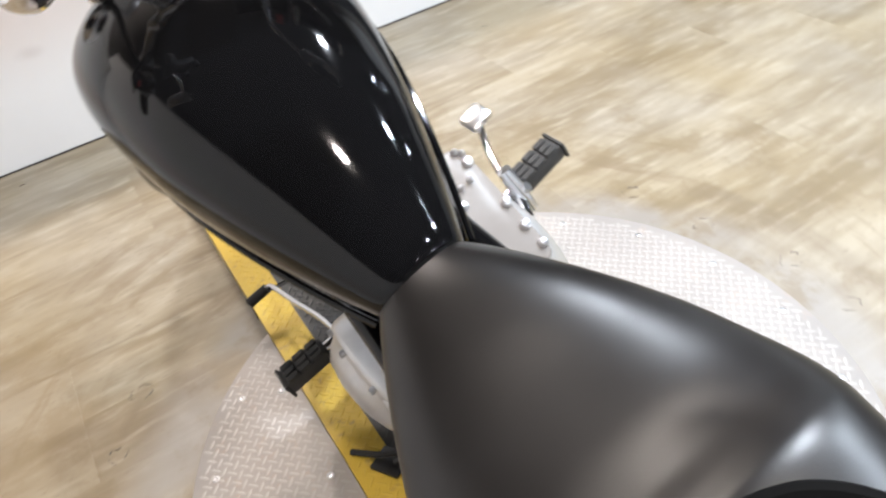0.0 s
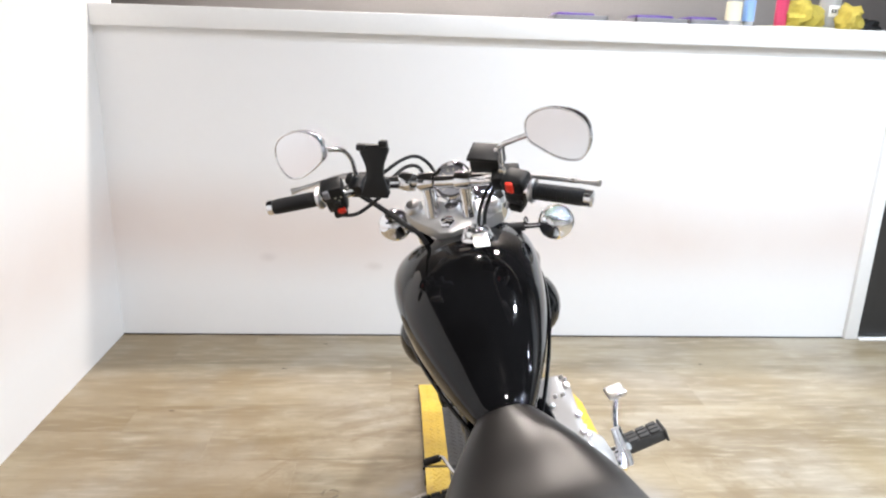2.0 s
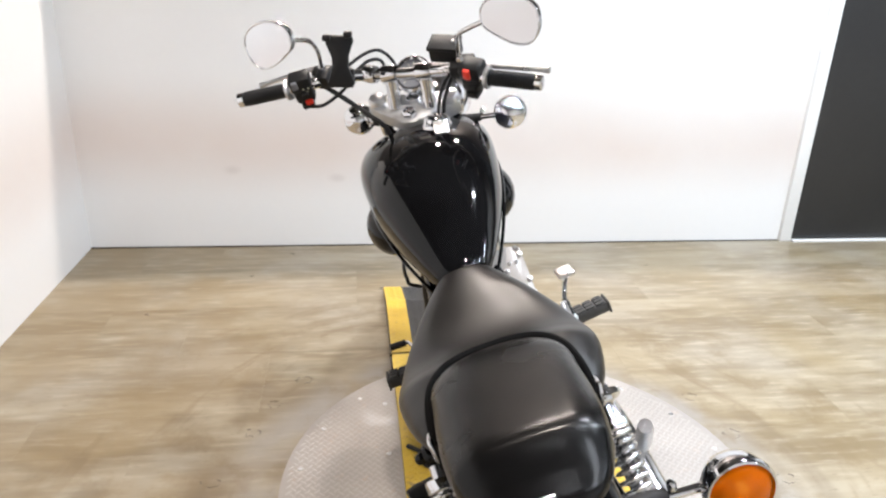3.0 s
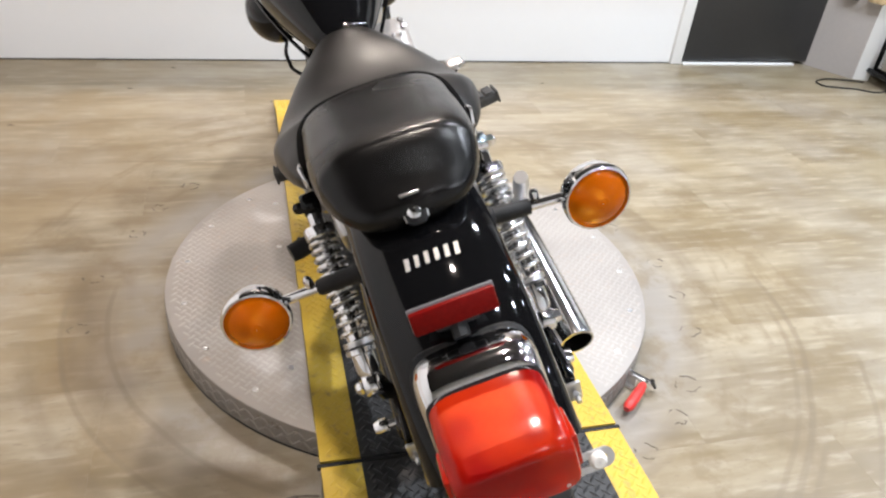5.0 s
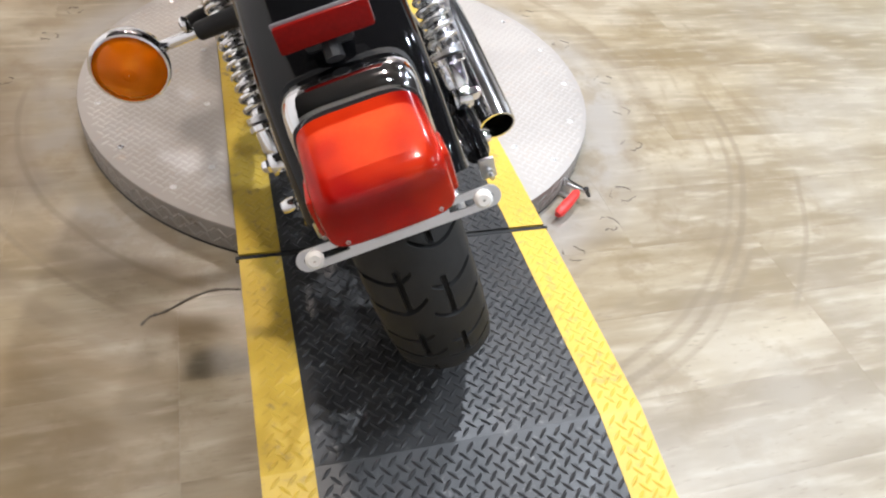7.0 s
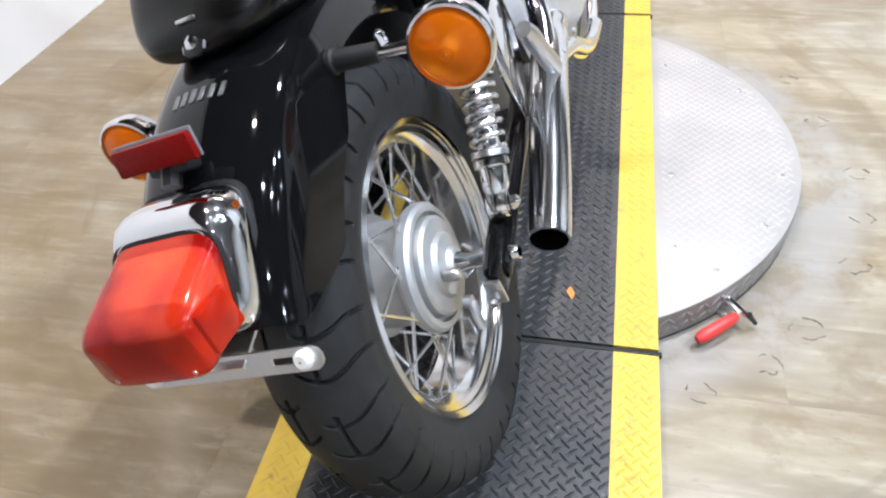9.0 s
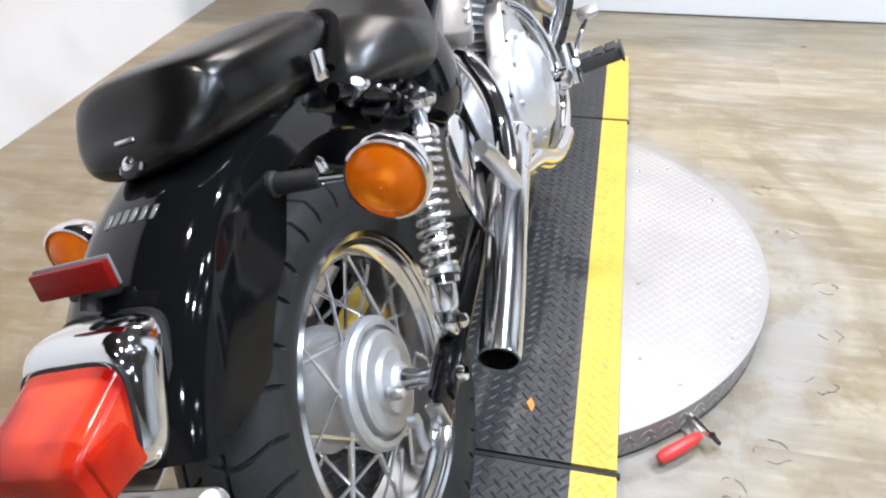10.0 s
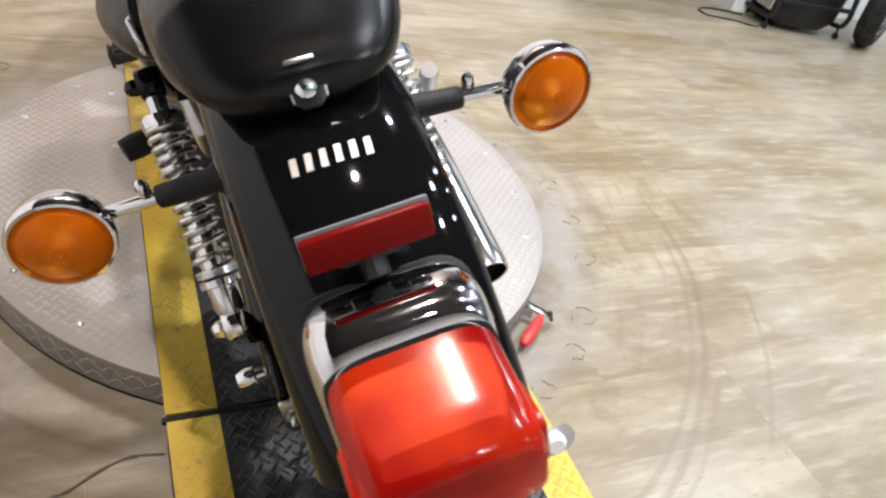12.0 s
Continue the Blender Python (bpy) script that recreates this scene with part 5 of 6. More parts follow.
def switchgear(c, d, s):
    """A switch housing at c along the bar's way d; s: which side."""
    m = Matrix.Translation(c) @ Vector(d).to_track_quat("X", "Z").to_matrix().to_4x4()

    def sp(name, g, mat, parent, label=""):
        return part(name, moved(moved(g, m), FORK), mat, parent, label)

    body = sp("switch_housing", join(at(box(0.05, 0.044, 0.036, 0.008), 0, 0, 0.014), at(box(0.046, 0.044, 0.034, 0.008), 0, 0, -0.017), at(box(0.03, 0.03, 0.016, 0.005), 0.0, -0.012, -0.04)), PLASTIC, bar, "black plastic switch housing")
    if s > 0:
        sp("stop_switch", at(box(0.016, 0.01, 0.024, 0.003), -0.002, -0.023, 0.017), RED_BUTTON, body, "red engine stop switch")
        sp("start_button", at(box(0.012, 0.008, 0.01, 0.003), 0.014, -0.023, -0.018), PLASTIC, body)
    else:
        sp("horn_button", at(box(0.018, 0.01, 0.012, 0.003), 0.006, -0.023, -0.03), RED_BUTTON, body, "red horn button")
        sp("beam_switch", at(box(0.014, 0.009, 0.02, 0.003), -0.012, -0.022, 0.02), GREYBOX, body, "grey dip switch")
        for k in range(3):
            sp("switch_mark", at(box(0.004, 0.002, 0.003, 0.0005), 0.004 + 0.006 * k, -0.0225, 0.006 - 0.008 * (k % 2)), LABEL, body, "pale mark")
        sp("signal_switch", at(box(0.014, 0.012, 0.01, 0.003), 0.004, -0.024, -0.006), PLASTIC, body)
    return body


switchgear((0.198, -0.038, 0.21), (1, -0.35, 0.0), 1)
switchgear((-0.205, -0.042, 0.21), (1, 0.35, 0.0), -1)
# throttle cable guide, lever perches, levers, master cylinder
for s, p, q in ((1, (0.155, 0.0, 0.2), [(0.16, 0.03, 0.175), (0.22, 0.026, 0.176), (0.29, 0.01, 0.178), (0.355, -0.008, 0.183)]), (-1, (-0.16, -0.012, 0.205), [(-0.165, 0.03, 0.2), (-0.22, 0.025, 0.2), (-0.28, 0.008, 0.195), (-0.335, -0.005, 0.188)])):
    perch = fpart("lever_perch", join(at(box(0.034, 0.044, 0.036, 0.008), p[0], p[1], p[2]), at(box(0.05, 0.03, 0.02, 0.006), p[0] + 0.01 * s, p[1] + 0.022, p[2])), PLASTIC, bar, "black lever perch")
    fpart("lever", tube(spline(q, 5), [0.0065] * 5 + [0.005] * 9 + [0.0072, 0.0072], 10), SATIN, perch, "polished lever")
res = fpart("brake_reservoir", join(at(box(0.066, 0.048, 0.034, 0.005), 0.128, 0.03, 0.225, 0, 3, -6), at(box(0.07, 0.052, 0.01, 0.003), 0.128, 0.03, 0.244, 0, 3, -6)), PLASTIC, bar, "black brake fluid reservoir")
fpart("cover_screw", at(lathe([(0.005, 0), (0.004, 0.002), (0.001, 0.002)], 10), 0.15, 0.03, 0.249), SATIN, res)


def mirror(s, c, stem):
    """An egg-shaped mirror: chrome shell and glass, at c, on its bent stem."""
    egg = [(-82, 5), (-78, 38), (-55, 57), (-10, 65), (38, 54), (70, 31), (81, 2), (75, -34), (54, -60), (26, -65), (-12, -53), (-50, -29), (-75, -10), (-82, 5)]
    out = [(p.x * 0.00075 * s, p.y * 0.00075) for p in spline([(a, b, 0) for a, b in egg], 4)[:-1]]
    tilt, yaw, roll = MIRROR_TILT[s]
    m = Matrix.Translation(c) @ pose(0, 0, 0, tilt, 0, yaw) @ pose(0, 0, 0, 0, roll, 0)

    def ring(f, y):
        return [(x * f, y, z * f) for x, z in out]

    def mp(name, g, mat, parent, label=""):
        return part(name, moved(moved(g, m), FORK), mat, parent, label, 60)

    ob = mp("mirror", loft([ring(0.97, -0.006), ring(1.0, -0.006), ring(1.03, 0.0), ring(1.0, 0.01), ring(0.86, 0.022), ring(0.55, 0.03), ring(0.1, 0.033)]), CHROME, bar, "oval chrome rear-view mirror")
    mp("glass", loft([ring(0.965, -0.0045), ring(0.965, -0.0062)]), MIRROR, ob, "mirror glass")
    loop = [Vector((x * 1.0, -0.006, z * 1.0)) for x, z in out]
    mp("rim", tube(loop + loop[:2], 0.0022, 8), CHROME, ob, "thin chrome rim")
    fpart("mirror_stem", tube(spline(stem, 6), 0.0052, 10), CHROME, ob, "bent chrome stem")
    fpart("stem_nut", at(lathe([(0.009, -0.012), (0.009, 0.004), (0.006, 0.008)], 6), stem[0][0], stem[0][1], stem[0][2]), CHROME, ob)


MIRROR_TILT = {1: (-24.5, -18, -13.9), -1: (-23.5, -12.9, -4.2)}
mirror(1, (0.301, -0.06, 0.354), [(0.162, 0.0, 0.222), (0.168, -0.006, 0.268), (0.176, -0.016, 0.296), (0.205, -0.034, 0.322), (0.243, -0.05, 0.347)])
mirror(-1, (-0.21, -0.08, 0.355), [(-0.163, 0.0, 0.222), (-0.148, -0.012, 0.28), (-0.146, -0.035, 0.325), (-0.17, -0.065, 0.352)])

# phone holder on the bar
ph_m = Matrix.Translation((-0.09, -0.04, 0.268)) @ pose(0, 0, 0, -28, 12, 8)
holder = part("phone_holder", moved(moved(join(at(slab([(-0.024, -0.055), (-0.03, -0.05), (-0.018, -0.012), (-0.018, 0.01), (-0.03, 0.04), (-0.028, 0.056), (0.026, 0.056), (0.03, 0.045), (0.018, 0.012), (0.018, -0.012), (0.03, -0.045), (0.026, -0.055)], -0.008, 0.008, 0.003), 0, 0, 0, 90), at(box(0.018, 0.02, 0.014, 0.004), -0.026, -0.01, 0.052), at(box(0.018, 0.02, 0.014, 0.004), 0.02, -0.01, 0.06)), ph_m), FORK), PLASTIC, bike, "black plastic phone holder")
part("clamp_jaw", moved(moved(at(box(0.03, 0.024, 0.03, 0.006), 0.012, 0.016, -0.03), ph_m), FORK), PLASTIC, holder)

# clamps, top yoke, forks, speedometer, head lamp
for x in (MID - 0.042, MID + 0.042):
    fpart("riser", tube([(x, 0.012, 0.085), (x, 0.025, 0.12), (x, 0.038, 0.155)], [0.019, 0.0155, 0.017], 18), CHROME, bike, "chrome handlebar riser")
    fpart("riser_cap", at(lathe([(0.02, -0.018), (0.021, -0.014), (0.021, 0.014), (0.02, 0.018)], 20), x, 0.039, 0.163, 0, 90, 0), CHROME, bike)
fpart("bar_clamp", at(lathe([(0.0114, -0.016), (0.019, -0.016), (0.021, -0.01), (0.021, 0.01), (0.019, 0.016), (0.0114, 0.016)], 20), -0.066, 0.031, 0.172, 0, 90, -14), CHROME, bike, "chrome bar clamp")
yoke = fpart("top_yoke", at(slab([(-0.115, 0.02), (-0.1, 0.055), (-0.06, 0.06), (0.0, 0.05), (0.06, 0.06), (0.1, 0.055), (0.115, 0.02), (0.085, -0.005), (0.035, -0.032), (0.015, -0.045), (-0.015, -0.045), (-0.035, -0.032), (-0.085, -0.005)], 0.055, 0.088, 0.006), MID, 0, 0), YOKE, bike, "grey cast alloy top yoke")
fpart("stem_nut", at(lathe([(0.018, 0.0), (0.018, 0.01), (0.014, 0.014), (0.001, 0.015)], 6), MID, -0.02, 0.088), CHROME, yoke)
fpart("ignition_lock", at(lathe([(0.016, 0), (0.016, 0.012), (0.01, 0.014), (0.001, 0.014)], 20), MID, 0.03, 0.088), CHROME, yoke)
for s in (-1, 1):
    leg = fpart("fork_tube", tube([(MID + 0.0925 * s, 0.03, 0.1), (MID + 0.0925 * s, 0.03, -0.36)], 0.0175, 20), CHROME, bike, "chrome fork tube")
    fpart("fork_slider", tube([(MID + 0.0925 * s, 0.03, -0.3), (MID + 0.0925 * s, 0.03, -0.31), (MID + 0.0925 * s, 0.03, -0.56), (MID + 0.0925 * s, 0.06, -0.62)], [0.022, 0.0245, 0.0245, 0.02], 20), SATIN, leg)
    fpart("fork_cap", at(lathe([(0.021, 0), (0.021, 0.012), (0.016, 0.018), (0.001, 0.02)], 22), MID + 0.0925 * s, 0.03, 0.086), SATIN, leg, "satin fork cap")
fpart("lower_yoke", at(slab([(-0.115, 0.0), (-0.1, 0.055), (0.1, 0.055), (0.115, 0.0), (0.03, -0.05), (-0.03, -0.05)], -0.13, -0.09, 0.006), MID, 0, 0), SATIN_BLACK, bike)
speedo_m = Matrix.Translation((0.014, 0.085, 0.119)) @ pose(0, 0, 0, 27, 0, 0)
speedo = part("speedometer", moved(moved(lathe([(0.02, -0.05), (0.036, -0.042), (0.044, -0.02), (0.046, 0.0), (0.046, 0.009), (0.042, 0.012), (0.036, 0.01), (0.035, 0.003)], 36), speedo_m), FORK), CHROME, bike, "round chrome speedometer")
part("dial", moved(moved(lathe([(0.0355, 0.003), (0.0008, 0.0032)], 36), speedo_m), FORK), GREYBOX, speedo, "black dial")
for k in range(11):
    a = radians(225 - 27 * k)
    part("dial_mark", moved(moved(at(box(0.007, 0.0016, 0.0008, 0.0002, 1), 0.028 * math.cos(a), 0.028 * math.sin(a), 0.0038, 0, 0, math.degrees(a)), speedo_m), FORK), LABEL, speedo, "pale dial mark")
part("needle", moved(moved(at(box(0.026, 0.0018, 0.001, 0.0003, 1), -0.012, -0.006, 0.005, 0, 0, 30), speedo_m), FORK), RED_BUTTON, speedo, "red needle")
head = fpart("head_lamp", along(lathe([(0.001, -0.1), (0.03, -0.096), (0.06, -0.075), (0.078, -0.04), (0.084, 0.0), (0.088, 0.02), (0.086, 0.03), (0.08, 0.03)], 44), (MID, 0.2, -0.05), (0, 0.88, -0.47)), CHROME, bike, "round chrome head lamp")
fpart("lens", along(lathe([(0.08, 0.028), (0.05, 0.038), (0.001, 0.042)], 40), (MID, 0.2, -0.05), (0, 0.88, -0.47)), CLEAR, head, "clear glass lens")
for s in (-1, 1):
    turn = turn_signal(bike, tuple(FORK @ Vector((0.041 + 0.196 * s, 0.06, 0.008))), tuple(FORK.to_3x3() @ Vector((0, 0.85, -0.53))), tuple(FORK @ Vector((MID + 0.1 * s, 0.045, 0.005))), lens=True, r=0.04)
# cables
CABLES = [
    [(0.15, 0.02, 0.2), (0.11, 0.0, 0.15), (0.09, -0.012, 0.1), (0.075, -0.01, 0.03), (0.06, -0.02, -0.1)],
    [(0.155, 0.02, 0.2), (0.118, -0.004, 0.14), (0.098, -0.01, 0.08), (0.085, 0.0, -0.04)],
    [(-0.18, -0.01, 0.19), (-0.13, -0.02, 0.15), (-0.08, -0.035, 0.11), (-0.04, -0.045, 0.07), (-0.02, -0.06, -0.03)],
    [(-0.13, 0.03, 0.19), (-0.085, 0.07, 0.2), (-0.05, 0.09, 0.192), (-0.03, 0.1, 0.14), (-0.04, 0.1, 0.06)],
    [(-0.1, 0.04, 0.18), (-0.075, 0.07, 0.182), (-0.05, 0.08, 0.165), (-0.055, 0.09, 0.08)],
    [(-0.21, -0.06, 0.165), (-0.17, -0.055, 0.16), (-0.13, -0.04, 0.175), (-0.1, -0.02, 0.19)],
]
for c in CABLES:
    fpart("cable", tube(spline(c, 6), 0.006 if c[0][0] == -0.18 else 0.0042, 8), RUBBER, bike, "black cable")
part("cable", tube(spline([(-0.11, 0.42, 0.58), (-0.13, 0.36, 0.54), (-0.132, 0.2, 0.565), (-0.13, 0.155, 0.555), (-0.13, 0.19, 0.525), (-0.115, 0.34, 0.44)], 6), 0.0045, 8), RUBBER, bike, "black cable")
fpart("front_fender", moved(fender(20, 165, 0.335, 0.07, lambda a: 0.285, 0, 0, 30), pose(0.018, 0.09, -0.585)), GLOSS_BLACK, bike, "gloss black front fender")

# ---- engine ----
for s in (-1, 1):
    part("air_cleaner", moved(lathe([(max(0.001, math.sin(math.pi * k / 12)), -math.cos(math.pi * k / 12)) for k in range(13)], 28), pose(0.137 * s + 0.005, 0.4, 0.61, 8, 0, -8 * s) @ Matrix.Diagonal((0.072, 0.1, 0.075, 1))), GLOSS_BLACK, bike, "rounded black cover", 80)


def finned(p, way, r, length, fins):
    prof = [(r * 0.72, 0.0)]
    step = length / fins
    for k in range(fins):
        z = k * step
        prof += [(r * 0.76, z), (r * 0.76, z + step * 0.5), (r, z + step * 0.52), (r, z + step * 0.78), (r * 0.76, z + step * 0.8)]
    prof += [(r * 0.74, length), (r * 0.5, length + 0.012), (0.001, length + 0.014)]
    return along(lathe(prof, 40), p, way)


part("crankcase", shell(dense([(-0.24, 0.36, 0.31, 0.24, 0.03, 3), (-0.22, 0.4, 0.31, 0.2, 0.09, 3), (-0.1, 0.41, 0.3, 0.16, 0.115, 3.2), (0.08, 0.4, 0.28, 0.14, 0.12, 3.2), (0.22, 0.37, 0.26, 0.15, 0.11, 3), (0.27, 0.32, 0.25, 0.19, 0.06, 3)])), CAST, bike, "cast aluminium crankcase", 50)
for y, dy in ((0.12, 0.5), (-0.04, -0.5)):
    cyl = part("cylinder", finned((0.0, y, 0.36), (0, dy, 0.86), 0.078, 0.17, 9), CAST, bike, "finned cylinder")
    hd = Vector((0, y, 0.36)) + Vector((0, dy, 0.86)).normalized() * 0.18
    part("cylinder_head", along(box(0.15, 0.12, 0.05, 0.015), hd, (0, dy, 0.86)), CHROME, cyl, "chrome rocker cover")
# right-hand engine cover, polished, with its screws
cover_out = [(-0.13, 0.29), (-0.09, 0.365), (-0.035, 0.405), (0.015, 0.445), (0.07, 0.49), (0.12, 0.49), (0.17, 0.45), (0.22, 0.38), (0.26, 0.3), (0.26, 0.22), (0.18, 0.165), (0.05, 0.15), (-0.07, 0.175), (-0.12, 0.22)]
co = [(p.x, p.y) for p in spline([(a, b, 0) for a, b in cover_out + cover_out[:1]], 4)][:-1]
yz = Matrix(((0, 0, 1, 0), (1, 0, 0, 0), (0, 1, 0, 0), (0, 0, 0, 1)))
rcover = part("engine_cover", moved(slab(co, 0.1, 0.14, 0.012), yz), SATIN, bike, "polished right engine cover with chrome screws", 50)
for k in range(0, len(co), 4):
    a = Vector(co[k])
    a = a + (Vector((0.07, 0.3)) - a).normalized() * 0.013
    part("cover_bolt", along(lathe([(0.0065, 0), (0.0065, 0.007), (0.004, 0.0085), (0.001, 0.0085)], 12), (0.137, a.x, a.y), (1, 0, 0)), CHROME, rcover)
lcover_out = [(-0.2, 0.28), (-0.12, 0.35), (0.02, 0.36), (0.16, 0.33), (0.21, 0.26), (0.16, 0.18), (0.0, 0.16), (-0.14, 0.19)]
lo = [(p.x, p.y) for p in spline([(a, b, 0) for a, b in lcover_out + lcover_out[:1]], 4)][:-1]
lcover = part("engine_cover", mirrored(moved(slab(lo, 0.09, 0.15, 0.014), yz)), CAST, bike, "cast left engine cover", 50)
part("cover_rib", join(*[tube([(-0.152, -0.12 + 0.03 * k, 0.31), (-0.152, -0.1 + 0.03 * k, 0.21)], 0.004, 6) for k in range(5)]), CAST, lcover)
# round clutch cover on the right, smaller generator cover on the left
def round_cover(s, y, z, r, u, mat, label):
    prof = [(r, u - 0.05), (r * 1.01, u - 0.012), (r * 0.98, u - 0.004), (r * 0.9, u), (r * 0.86, u + 0.004), (r * 0.8, u + 0.016), (r * 0.66, u + 0.03), (r * 0.42, u + 0.038), (r * 0.4, u + 0.036), (r * 0.15, u + 0.039), (0.001, u + 0.04)]
    cover = part("engine_cover", at(lathe(prof, 48), 0, y, z, 0, 90 * s, 0), mat, bike, label, 50)
    for k in range(9):
        a = 2 * math.pi * (k + 0.3) / 9
        part("cover_bolt", along(lathe([(0.0055, -0.004), (0.0055, 0.005), (0.0035, 0.0065), (0.001, 0.0065)], 12), (u * s, y + 0.93 * r * math.cos(a), z + 0.93 * r * math.sin(a)), (s, 0, 0)), mat, cover)


# rocker cover of the rear cylinder, showing beside the tank
slope = Matrix(((0.9538, 0.0, 0.3004, 0.129), (0.1892, 0.7768, -0.6007, -0.108), (-0.2333, 0.6298, 0.7409, 0.567), (0, 0, 0, 1)))
ro = [(p.x, p.y) for p in spline([(-0.07, -0.06, 0), (-0.03, -0.066, 0), (0.003, -0.06, 0), (0.006, -0.02, 0), (0.007, 0.05, 0), (0.005, 0.09, 0), (-0.01, 0.103, 0), (-0.04, 0.1, 0), (-0.072, 0.08, 0), (-0.075, 0.0, 0), (-0.07, -0.06, 0)], 3)][:-1]
rocker = part("rocker_cover", moved(slab(ro, -0.045, 0.0, 0.005), slope), TAUPE, bike, "rocker cover coloured taupe for its reflections, with chrome screws", 50)
for x, y, r in ((-0.006, 0.096, 0.004), (0.0, 0.09, 0.004), (-0.001, 0.078, 0.0065), (-0.014, 0.061, 0.004), (-0.03, 0.06, 0.004), (-0.042, 0.042, 0.0055), (-0.05, 0.018, 0.006), (0.001, 0.016, 0.0065), (-0.001, -0.017, 0.0065), (0.0, -0.045, 0.006)):
    part("cover_bolt", moved(lathe([(r, -0.003), (r, 0.003), (r * 0.75, 0.006), (0.001, 0.007)], 12), slope @ Matrix.Translation((x, y, 0))), SATIN, rocker)
round_cover(1, 0.05, 0.318, 0.122, 0.152, SILVER, "silver domed clutch cover with chrome screws")
round_cover(-1, 0.06, 0.3, 0.11, 0.145, CAST, "cast domed generator cover")
for s in (-1, 1):
    part("side_panel", moved(lathe([(max(0.001, math.sin(math.pi * k / 14)) ** 0.8, -math.cos(math.pi * k / 14)) for k in range(15)], 36), pose(0.118 * s, -0.382, 0.545, 0, 0, 0) @ pose(0, 0, 0, -32, 0, 0) @ Matrix.Diagonal((0.037, 0.092, 0.08, 1))), GLOSS_BLACK, bike, "gloss black oval side panel", 80)
part("battery_tray", at(box(0.17, 0.2, 0.1, 0.01), 0, -0.47, 0.54), SATIN_BLACK, bike)
# under the seat on the right: gloss black latch bar, helmet lock, loom and a few bright screws
latch = part("seat_latch", tube(spline([(0.094, -0.625, 0.64), (0.104, -0.59, 0.622), (0.108, -0.54, 0.592), (0.106, -0.485, 0.565)], 5), [0.011] * 6 + [0.016] * 5 + [0.013] * 5, 12), GLOSS_BLACK, bike, "gloss black seat latch and loom")
part("helmet_lock", along(lathe([(0.001, 0.02), (0.009, 0.019), (0.0125, 0.016), (0.0135, 0.0), (0.0135, -0.02)], 18), (0.108, -0.598, 0.628), (0.8, -0.3, 0.5)), CHROME, latch, "chrome helmet lock")
for y, z, r in ((-0.566, 0.612, 0.005), (-0.53, 0.594, 0.0065), (-0.5, 0.588, 0.004), (-0.478, 0.57, 0.006)):
    part("latch_screw", along(lathe([(0.001, 0.006), (r * 0.8, 0.005), (r, 0.002), (r, -0.01)], 12), (0.12, y, z), (0.9, -0.2, 0.4)), CHROME, latch)
for k, (y, z) in enumerate(((-0.6, 0.6), (-0.57, 0.585), (-0.54, 0.57))):
    part("wiring", tube(spline([(0.1, y, z), (0.114, y + 0.03, z - 0.02), (0.108, y + 0.07, z - 0.02), (0.096, y + 0.11, z - 0.035)], 5), 0.006 + 0.0015 * k, 8), GLOSS_BLACK, latch)

# ---- exhaust ----
def hollow(pts, r, wall, n=28):
    outer = tube(pts, r, n, cap=False)
    inner = tube(pts[-3:], [q - wall for q in r[-3:]], n, cap=False)
    m = len(outer[0])
    g = join(outer, inner)
    a, b = m - n, len(g[0]) - n
    return g[0], g[1] + [(a + j, a + (j + 1) % n, b + (j + 1) % n, b + j) for j in range(n)]


muf = spline([(0.172, -0.22, 0.345), (0.178, -0.34, 0.348), (0.182, -0.48, 0.322), (0.184, -0.6, 0.288), (0.184, -0.704, 0.262)], 6)
ex = part("muffler", hollow(muf, [0.022] + [0.026] * 3 + [0.03] * (len(muf) - 5) + [0.029], 0.003), RIM, bike, "chrome muffler with open tip")
part("muffler_core", tube([(0.184, -0.62, 0.283), (0.184, -0.64, 0.278)], 0.026, 20), SOOT_AND_GAP, ex, "sooty inside")
part("header_pipe", tube(spline([(0.07, 0.24, 0.46), (0.12, 0.3, 0.4), (0.15, 0.31, 0.3), (0.165, 0.25, 0.2), (0.17, 0.08, 0.165), (0.175, -0.1, 0.215), (0.18, -0.25, 0.305), (0.18, -0.35, 0.345)], 6), 0.019, 16), CHROME, bike, "chrome header pipe")
part("header_pipe", tube(spline([(0.07, -0.14, 0.5), (0.12, -0.2, 0.49), (0.155, -0.25, 0.45), (0.172, -0.3, 0.4), (0.178, -0.37, 0.355)], 6), 0.019, 16), CHROME, bike, "chrome header pipe")
part("heat_shield", tube(spline([(0.183, 0.1, 0.17), (0.188, -0.08, 0.214), (0.193, -0.24, 0.3), (0.192, -0.37, 0.35)], 6), 0.017, 14), CHROME, bike, "chrome heat shield")
part("muffler_bracket", moved(slab([(p.x, p.y) for p in spline([(-0.5, 0.33, 0), (-0.44, 0.36, 0), (-0.4, 0.44, 0), (-0.44, 0.5, 0), (-0.5, 0.49, 0), (-0.53, 0.42, 0), (-0.5, 0.33, 0)], 3)][:-1], 0.148, 0.154, 0.001), yz), CHROME, bike, "chrome muffler bracket")
part("passenger_peg", tube([(0.196, -0.508, 0.47), (0.198, -0.495, 0.455), (0.2, -0.435, 0.37), (0.2, -0.425, 0.356)], [0.012, 0.014, 0.014, 0.01], 12), SATIN, bike, "folded passenger foot peg")
part("passenger_peg", tube([(-0.14, -0.47, 0.47), (-0.19, -0.485, 0.47), (-0.205, -0.49, 0.47)], [0.014, 0.017, 0.015], 12), RUBBER, bike, "black passenger foot peg")
part("stand_stop", moved(slab([(-0.056, 0.03), (0.044, 0.03), (0.0, 0.012)], 0.06, 0.064, 0.001), yz), SATIN, bike, "bare metal stop plate")

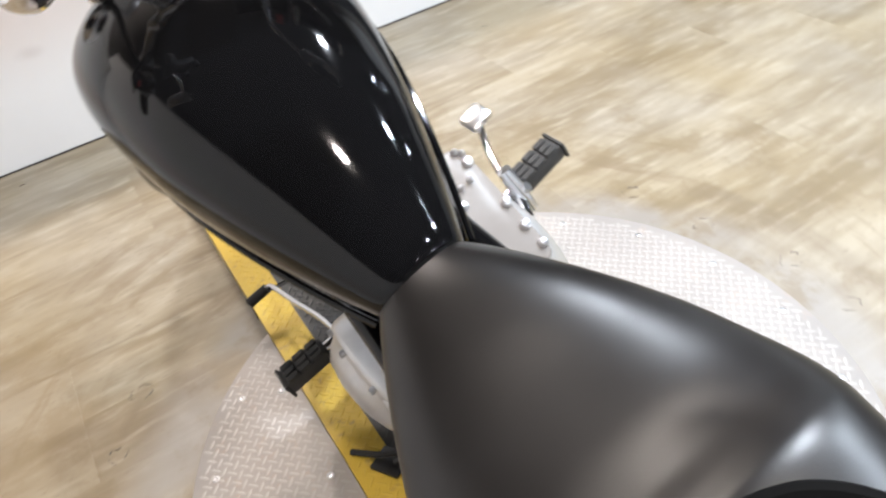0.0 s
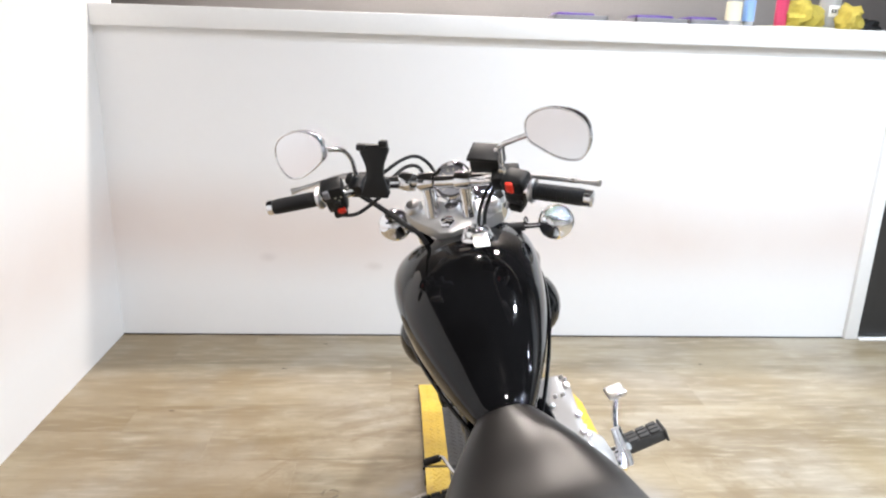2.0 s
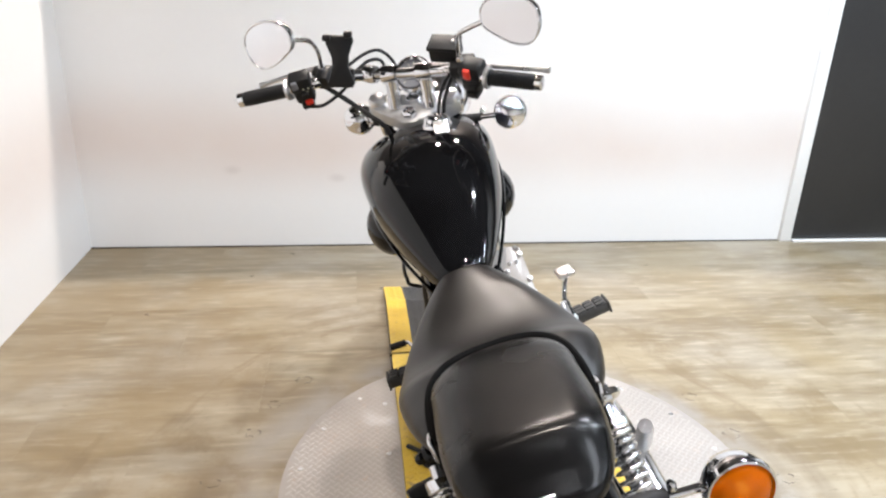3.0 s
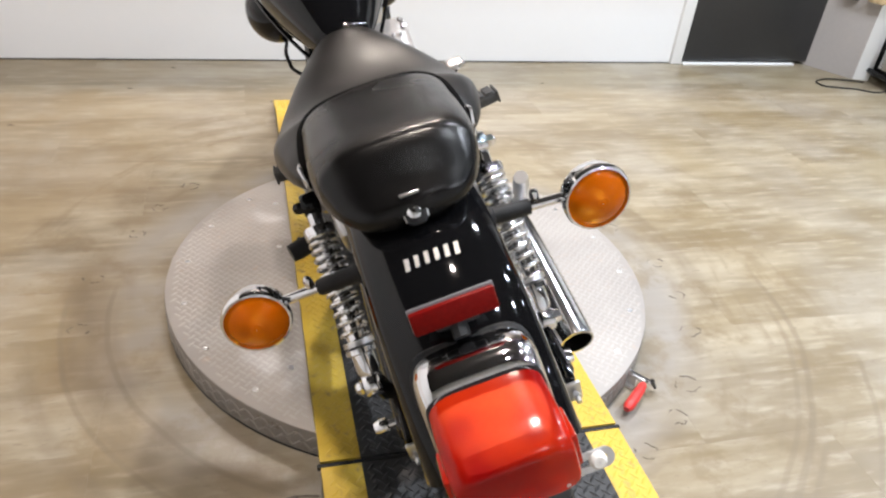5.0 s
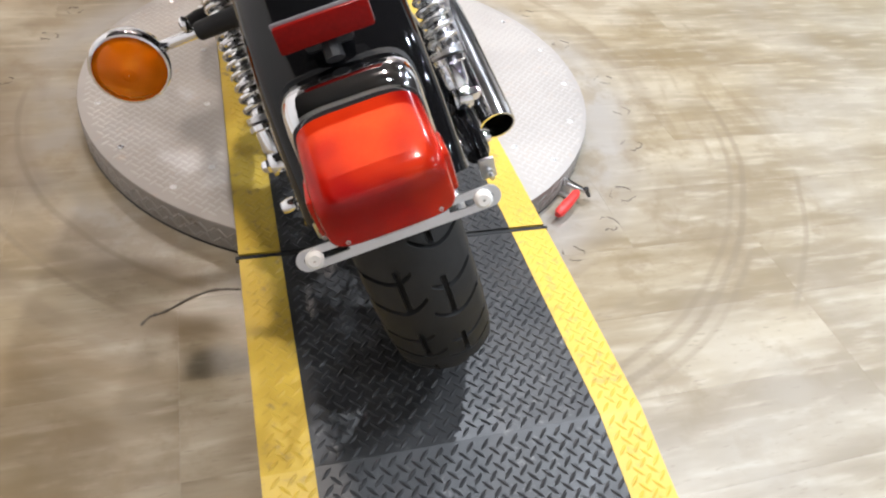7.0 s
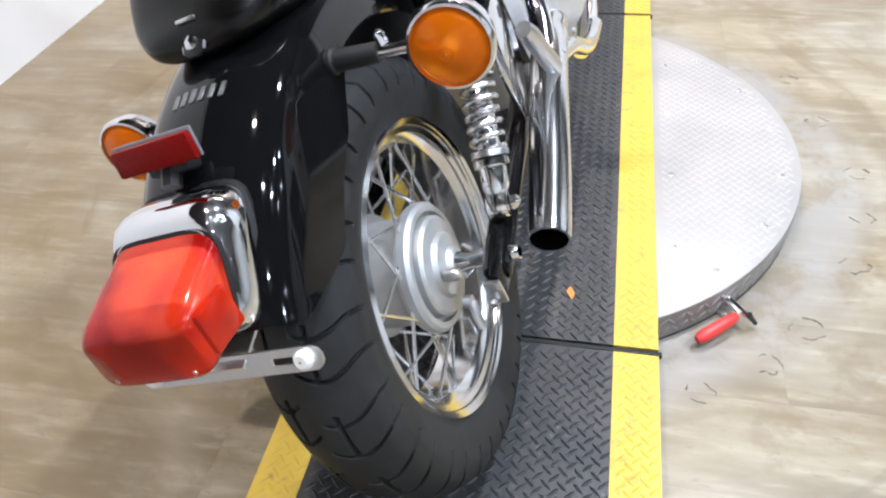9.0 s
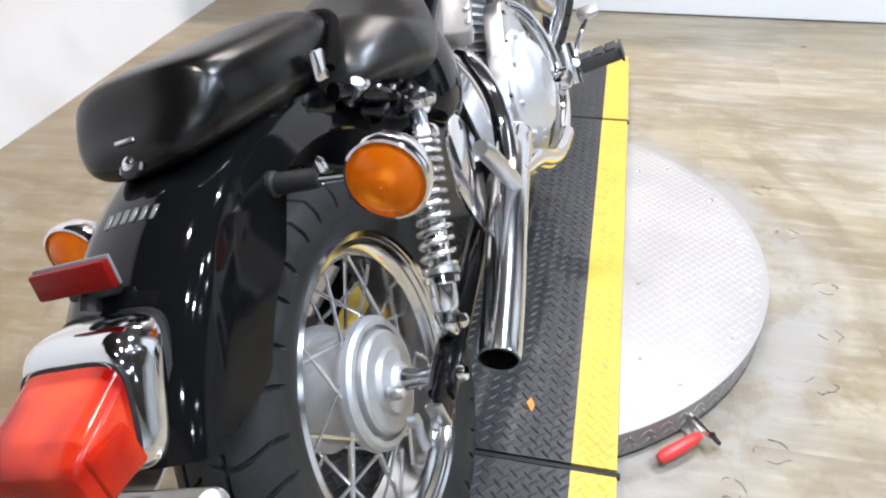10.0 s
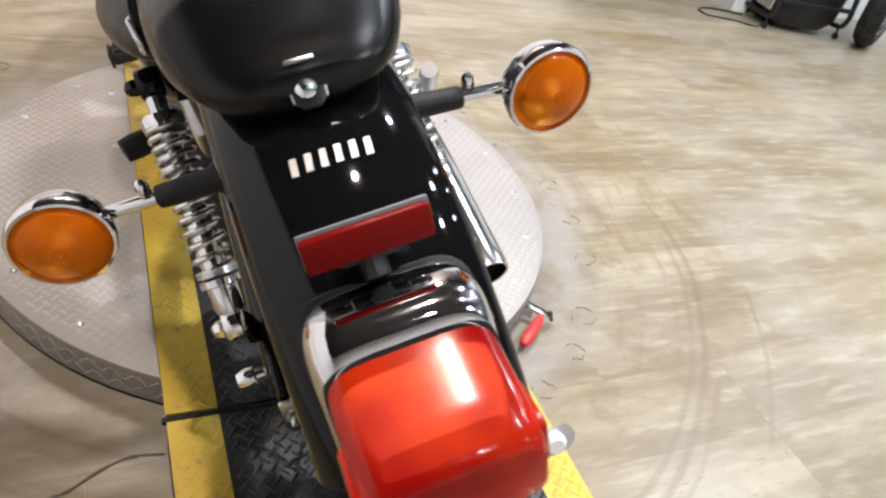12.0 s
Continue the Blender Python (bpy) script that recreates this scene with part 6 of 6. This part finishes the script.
# ---- rider's pegs, pedal, lever, stand ----
def foot_peg(p, way, length):
    ob = part("foot_peg", along(at(box(0.044, 0.03, length, 0.007), 0, 0, length / 2), p, way), PEG, bike, "black ribbed rubber foot peg")
    pads = [at(box(0.0115, 0.007, length / 4, 0.0015, 1), x, 0.0165, length * (0.2 + 0.29 * k)) for x in (-0.0145, 0, 0.0145) for k in range(3)]
    part("tread_pad", along(join(*pads), p, way), PEG, ob)
    part("end_flange", along(at(box(0.05, 0.034, 0.006, 0.002), 0, 0, length), p, way), PEG, ob)
    part("peg_arm", along(tube([(0, 0, -0.05), (0, 0, 0.0)], 0.01, 10), p, way), CHROME, ob)
    return ob


foot_peg((0.24, 0.178, 0.285), (1, 0.05, 0.08), 0.093)
foot_peg((-0.188, 0.218, 0.262), (-1, -0.02, 0.03), 0.09)
part("peg_mount", join(tube(spline([(0.12, 0.1, 0.23), (0.16, 0.14, 0.26), (0.2, 0.175, 0.282)], 4), 0.013, 10), at(box(0.05, 0.08, 0.03, 0.01), 0.19, 0.15, 0.275)), CHROME, bike, "chrome peg mount")
part("peg_mount", tube(spline([(-0.1, 0.18, 0.23), (-0.13, 0.2, 0.25), (-0.16, 0.216, 0.26)], 4), 0.012, 10), SATIN, bike)
bracket = part("peg_bracket", join(tube([(0.226, 0.17, 0.345), (0.228, 0.155, 0.305), (0.23, 0.14, 0.262)], [0.012, 0.015, 0.012], 14), tube([(0.21, 0.12, 0.27), (0.226, 0.16, 0.3)], 0.01, 10)), CHROME, bike, "chrome peg bracket")
part("bracket_bolt", tube([(0.229, 0.15, 0.3), (0.24, 0.142, 0.308)], 0.009, 10), SATIN, bracket)
pedal = part("brake_pedal", tube(spline([(0.2, 0.1, 0.265), (0.222, 0.17, 0.28), (0.24, 0.24, 0.32), (0.262, 0.28, 0.348)], 5), 0.0065, 10), CHROME, bike, "chrome brake pedal")
part("pedal_pad", at(box(0.048, 0.042, 0.016, 0.006), 0.267, 0.295, 0.36, 12, 0, 8), SATIN, pedal, "chrome pedal pad")
lever = part("shift_lever", tube(spline([(-0.15, 0.18, 0.29), (-0.17, 0.3, 0.245), (-0.2, 0.42, 0.205), (-0.225, 0.52, 0.188), (-0.235, 0.525, 0.187)], 4), 0.0055, 10), CHROME, bike, "chrome shift lever")
part("shift_peg", tube([(-0.235, 0.527, 0.187), (-0.283, 0.53, 0.185)], 0.011, 12), RUBBER, lever, "black rubber shift peg")
stand = part("side_stand", tube(spline([(-0.1, 0.0, 0.2), (-0.17, 0.03, 0.13), (-0.23, 0.06, 0.098)], 4), 0.01, 10), SATIN_BLACK, bike, "black side stand")
part("stand_foot", at(box(0.05, 0.06, 0.008, 0.003), -0.24, 0.07, 0.094, 0, 20, 30), SATIN_BLACK, stand)
part("stand_tab", tube([(-0.2, 0.045, 0.12), (-0.25, 0.09, 0.108), (-0.285, 0.13, 0.11)], 0.006, 8), RUBBER, stand)

# ---- the wheel of another machine, parked by the cart ----
pw = thing("parked_wheel", "parked motorcycle wheel with a black tyre and bright rim", "wheel", m=pose(3.42, 1.22, 0.303, 0, 0, -62))
wheel(pw, Matrix.Identity(4), 0.305, 0.055, 0.22, 0.06, 0.1, "rim")

# ---- floor planks ----
PW, PL, GAP = 0.178, 1.22, 0.0002
lens = {}


def plank_mesh(length):
    key = round(length, 3)
    if key not in lens:
        lens[key] = mesh_of("plank", at(box(length - GAP, PW - GAP, 0.006, 0), 0, 0, -0.003), FLOOR, 0)
    return lens[key]


random.seed(11)
row, y = 0, SOUTH
while y < 2.7:
    x = LEFT - random.choice((0.0, 0.3, 0.61, 0.92))
    while x < 4.2:
        a, b = max(x, LEFT), min(x + PL, 4.2)
        if b - a > 0.05 and y < 2.0:
            ob = new("plank", plank_mesh(b - a))
            ob.parent = floor
            ob.location = ((a + b) / 2, y + PW / 2, 0)
        x += PL
    y += PW
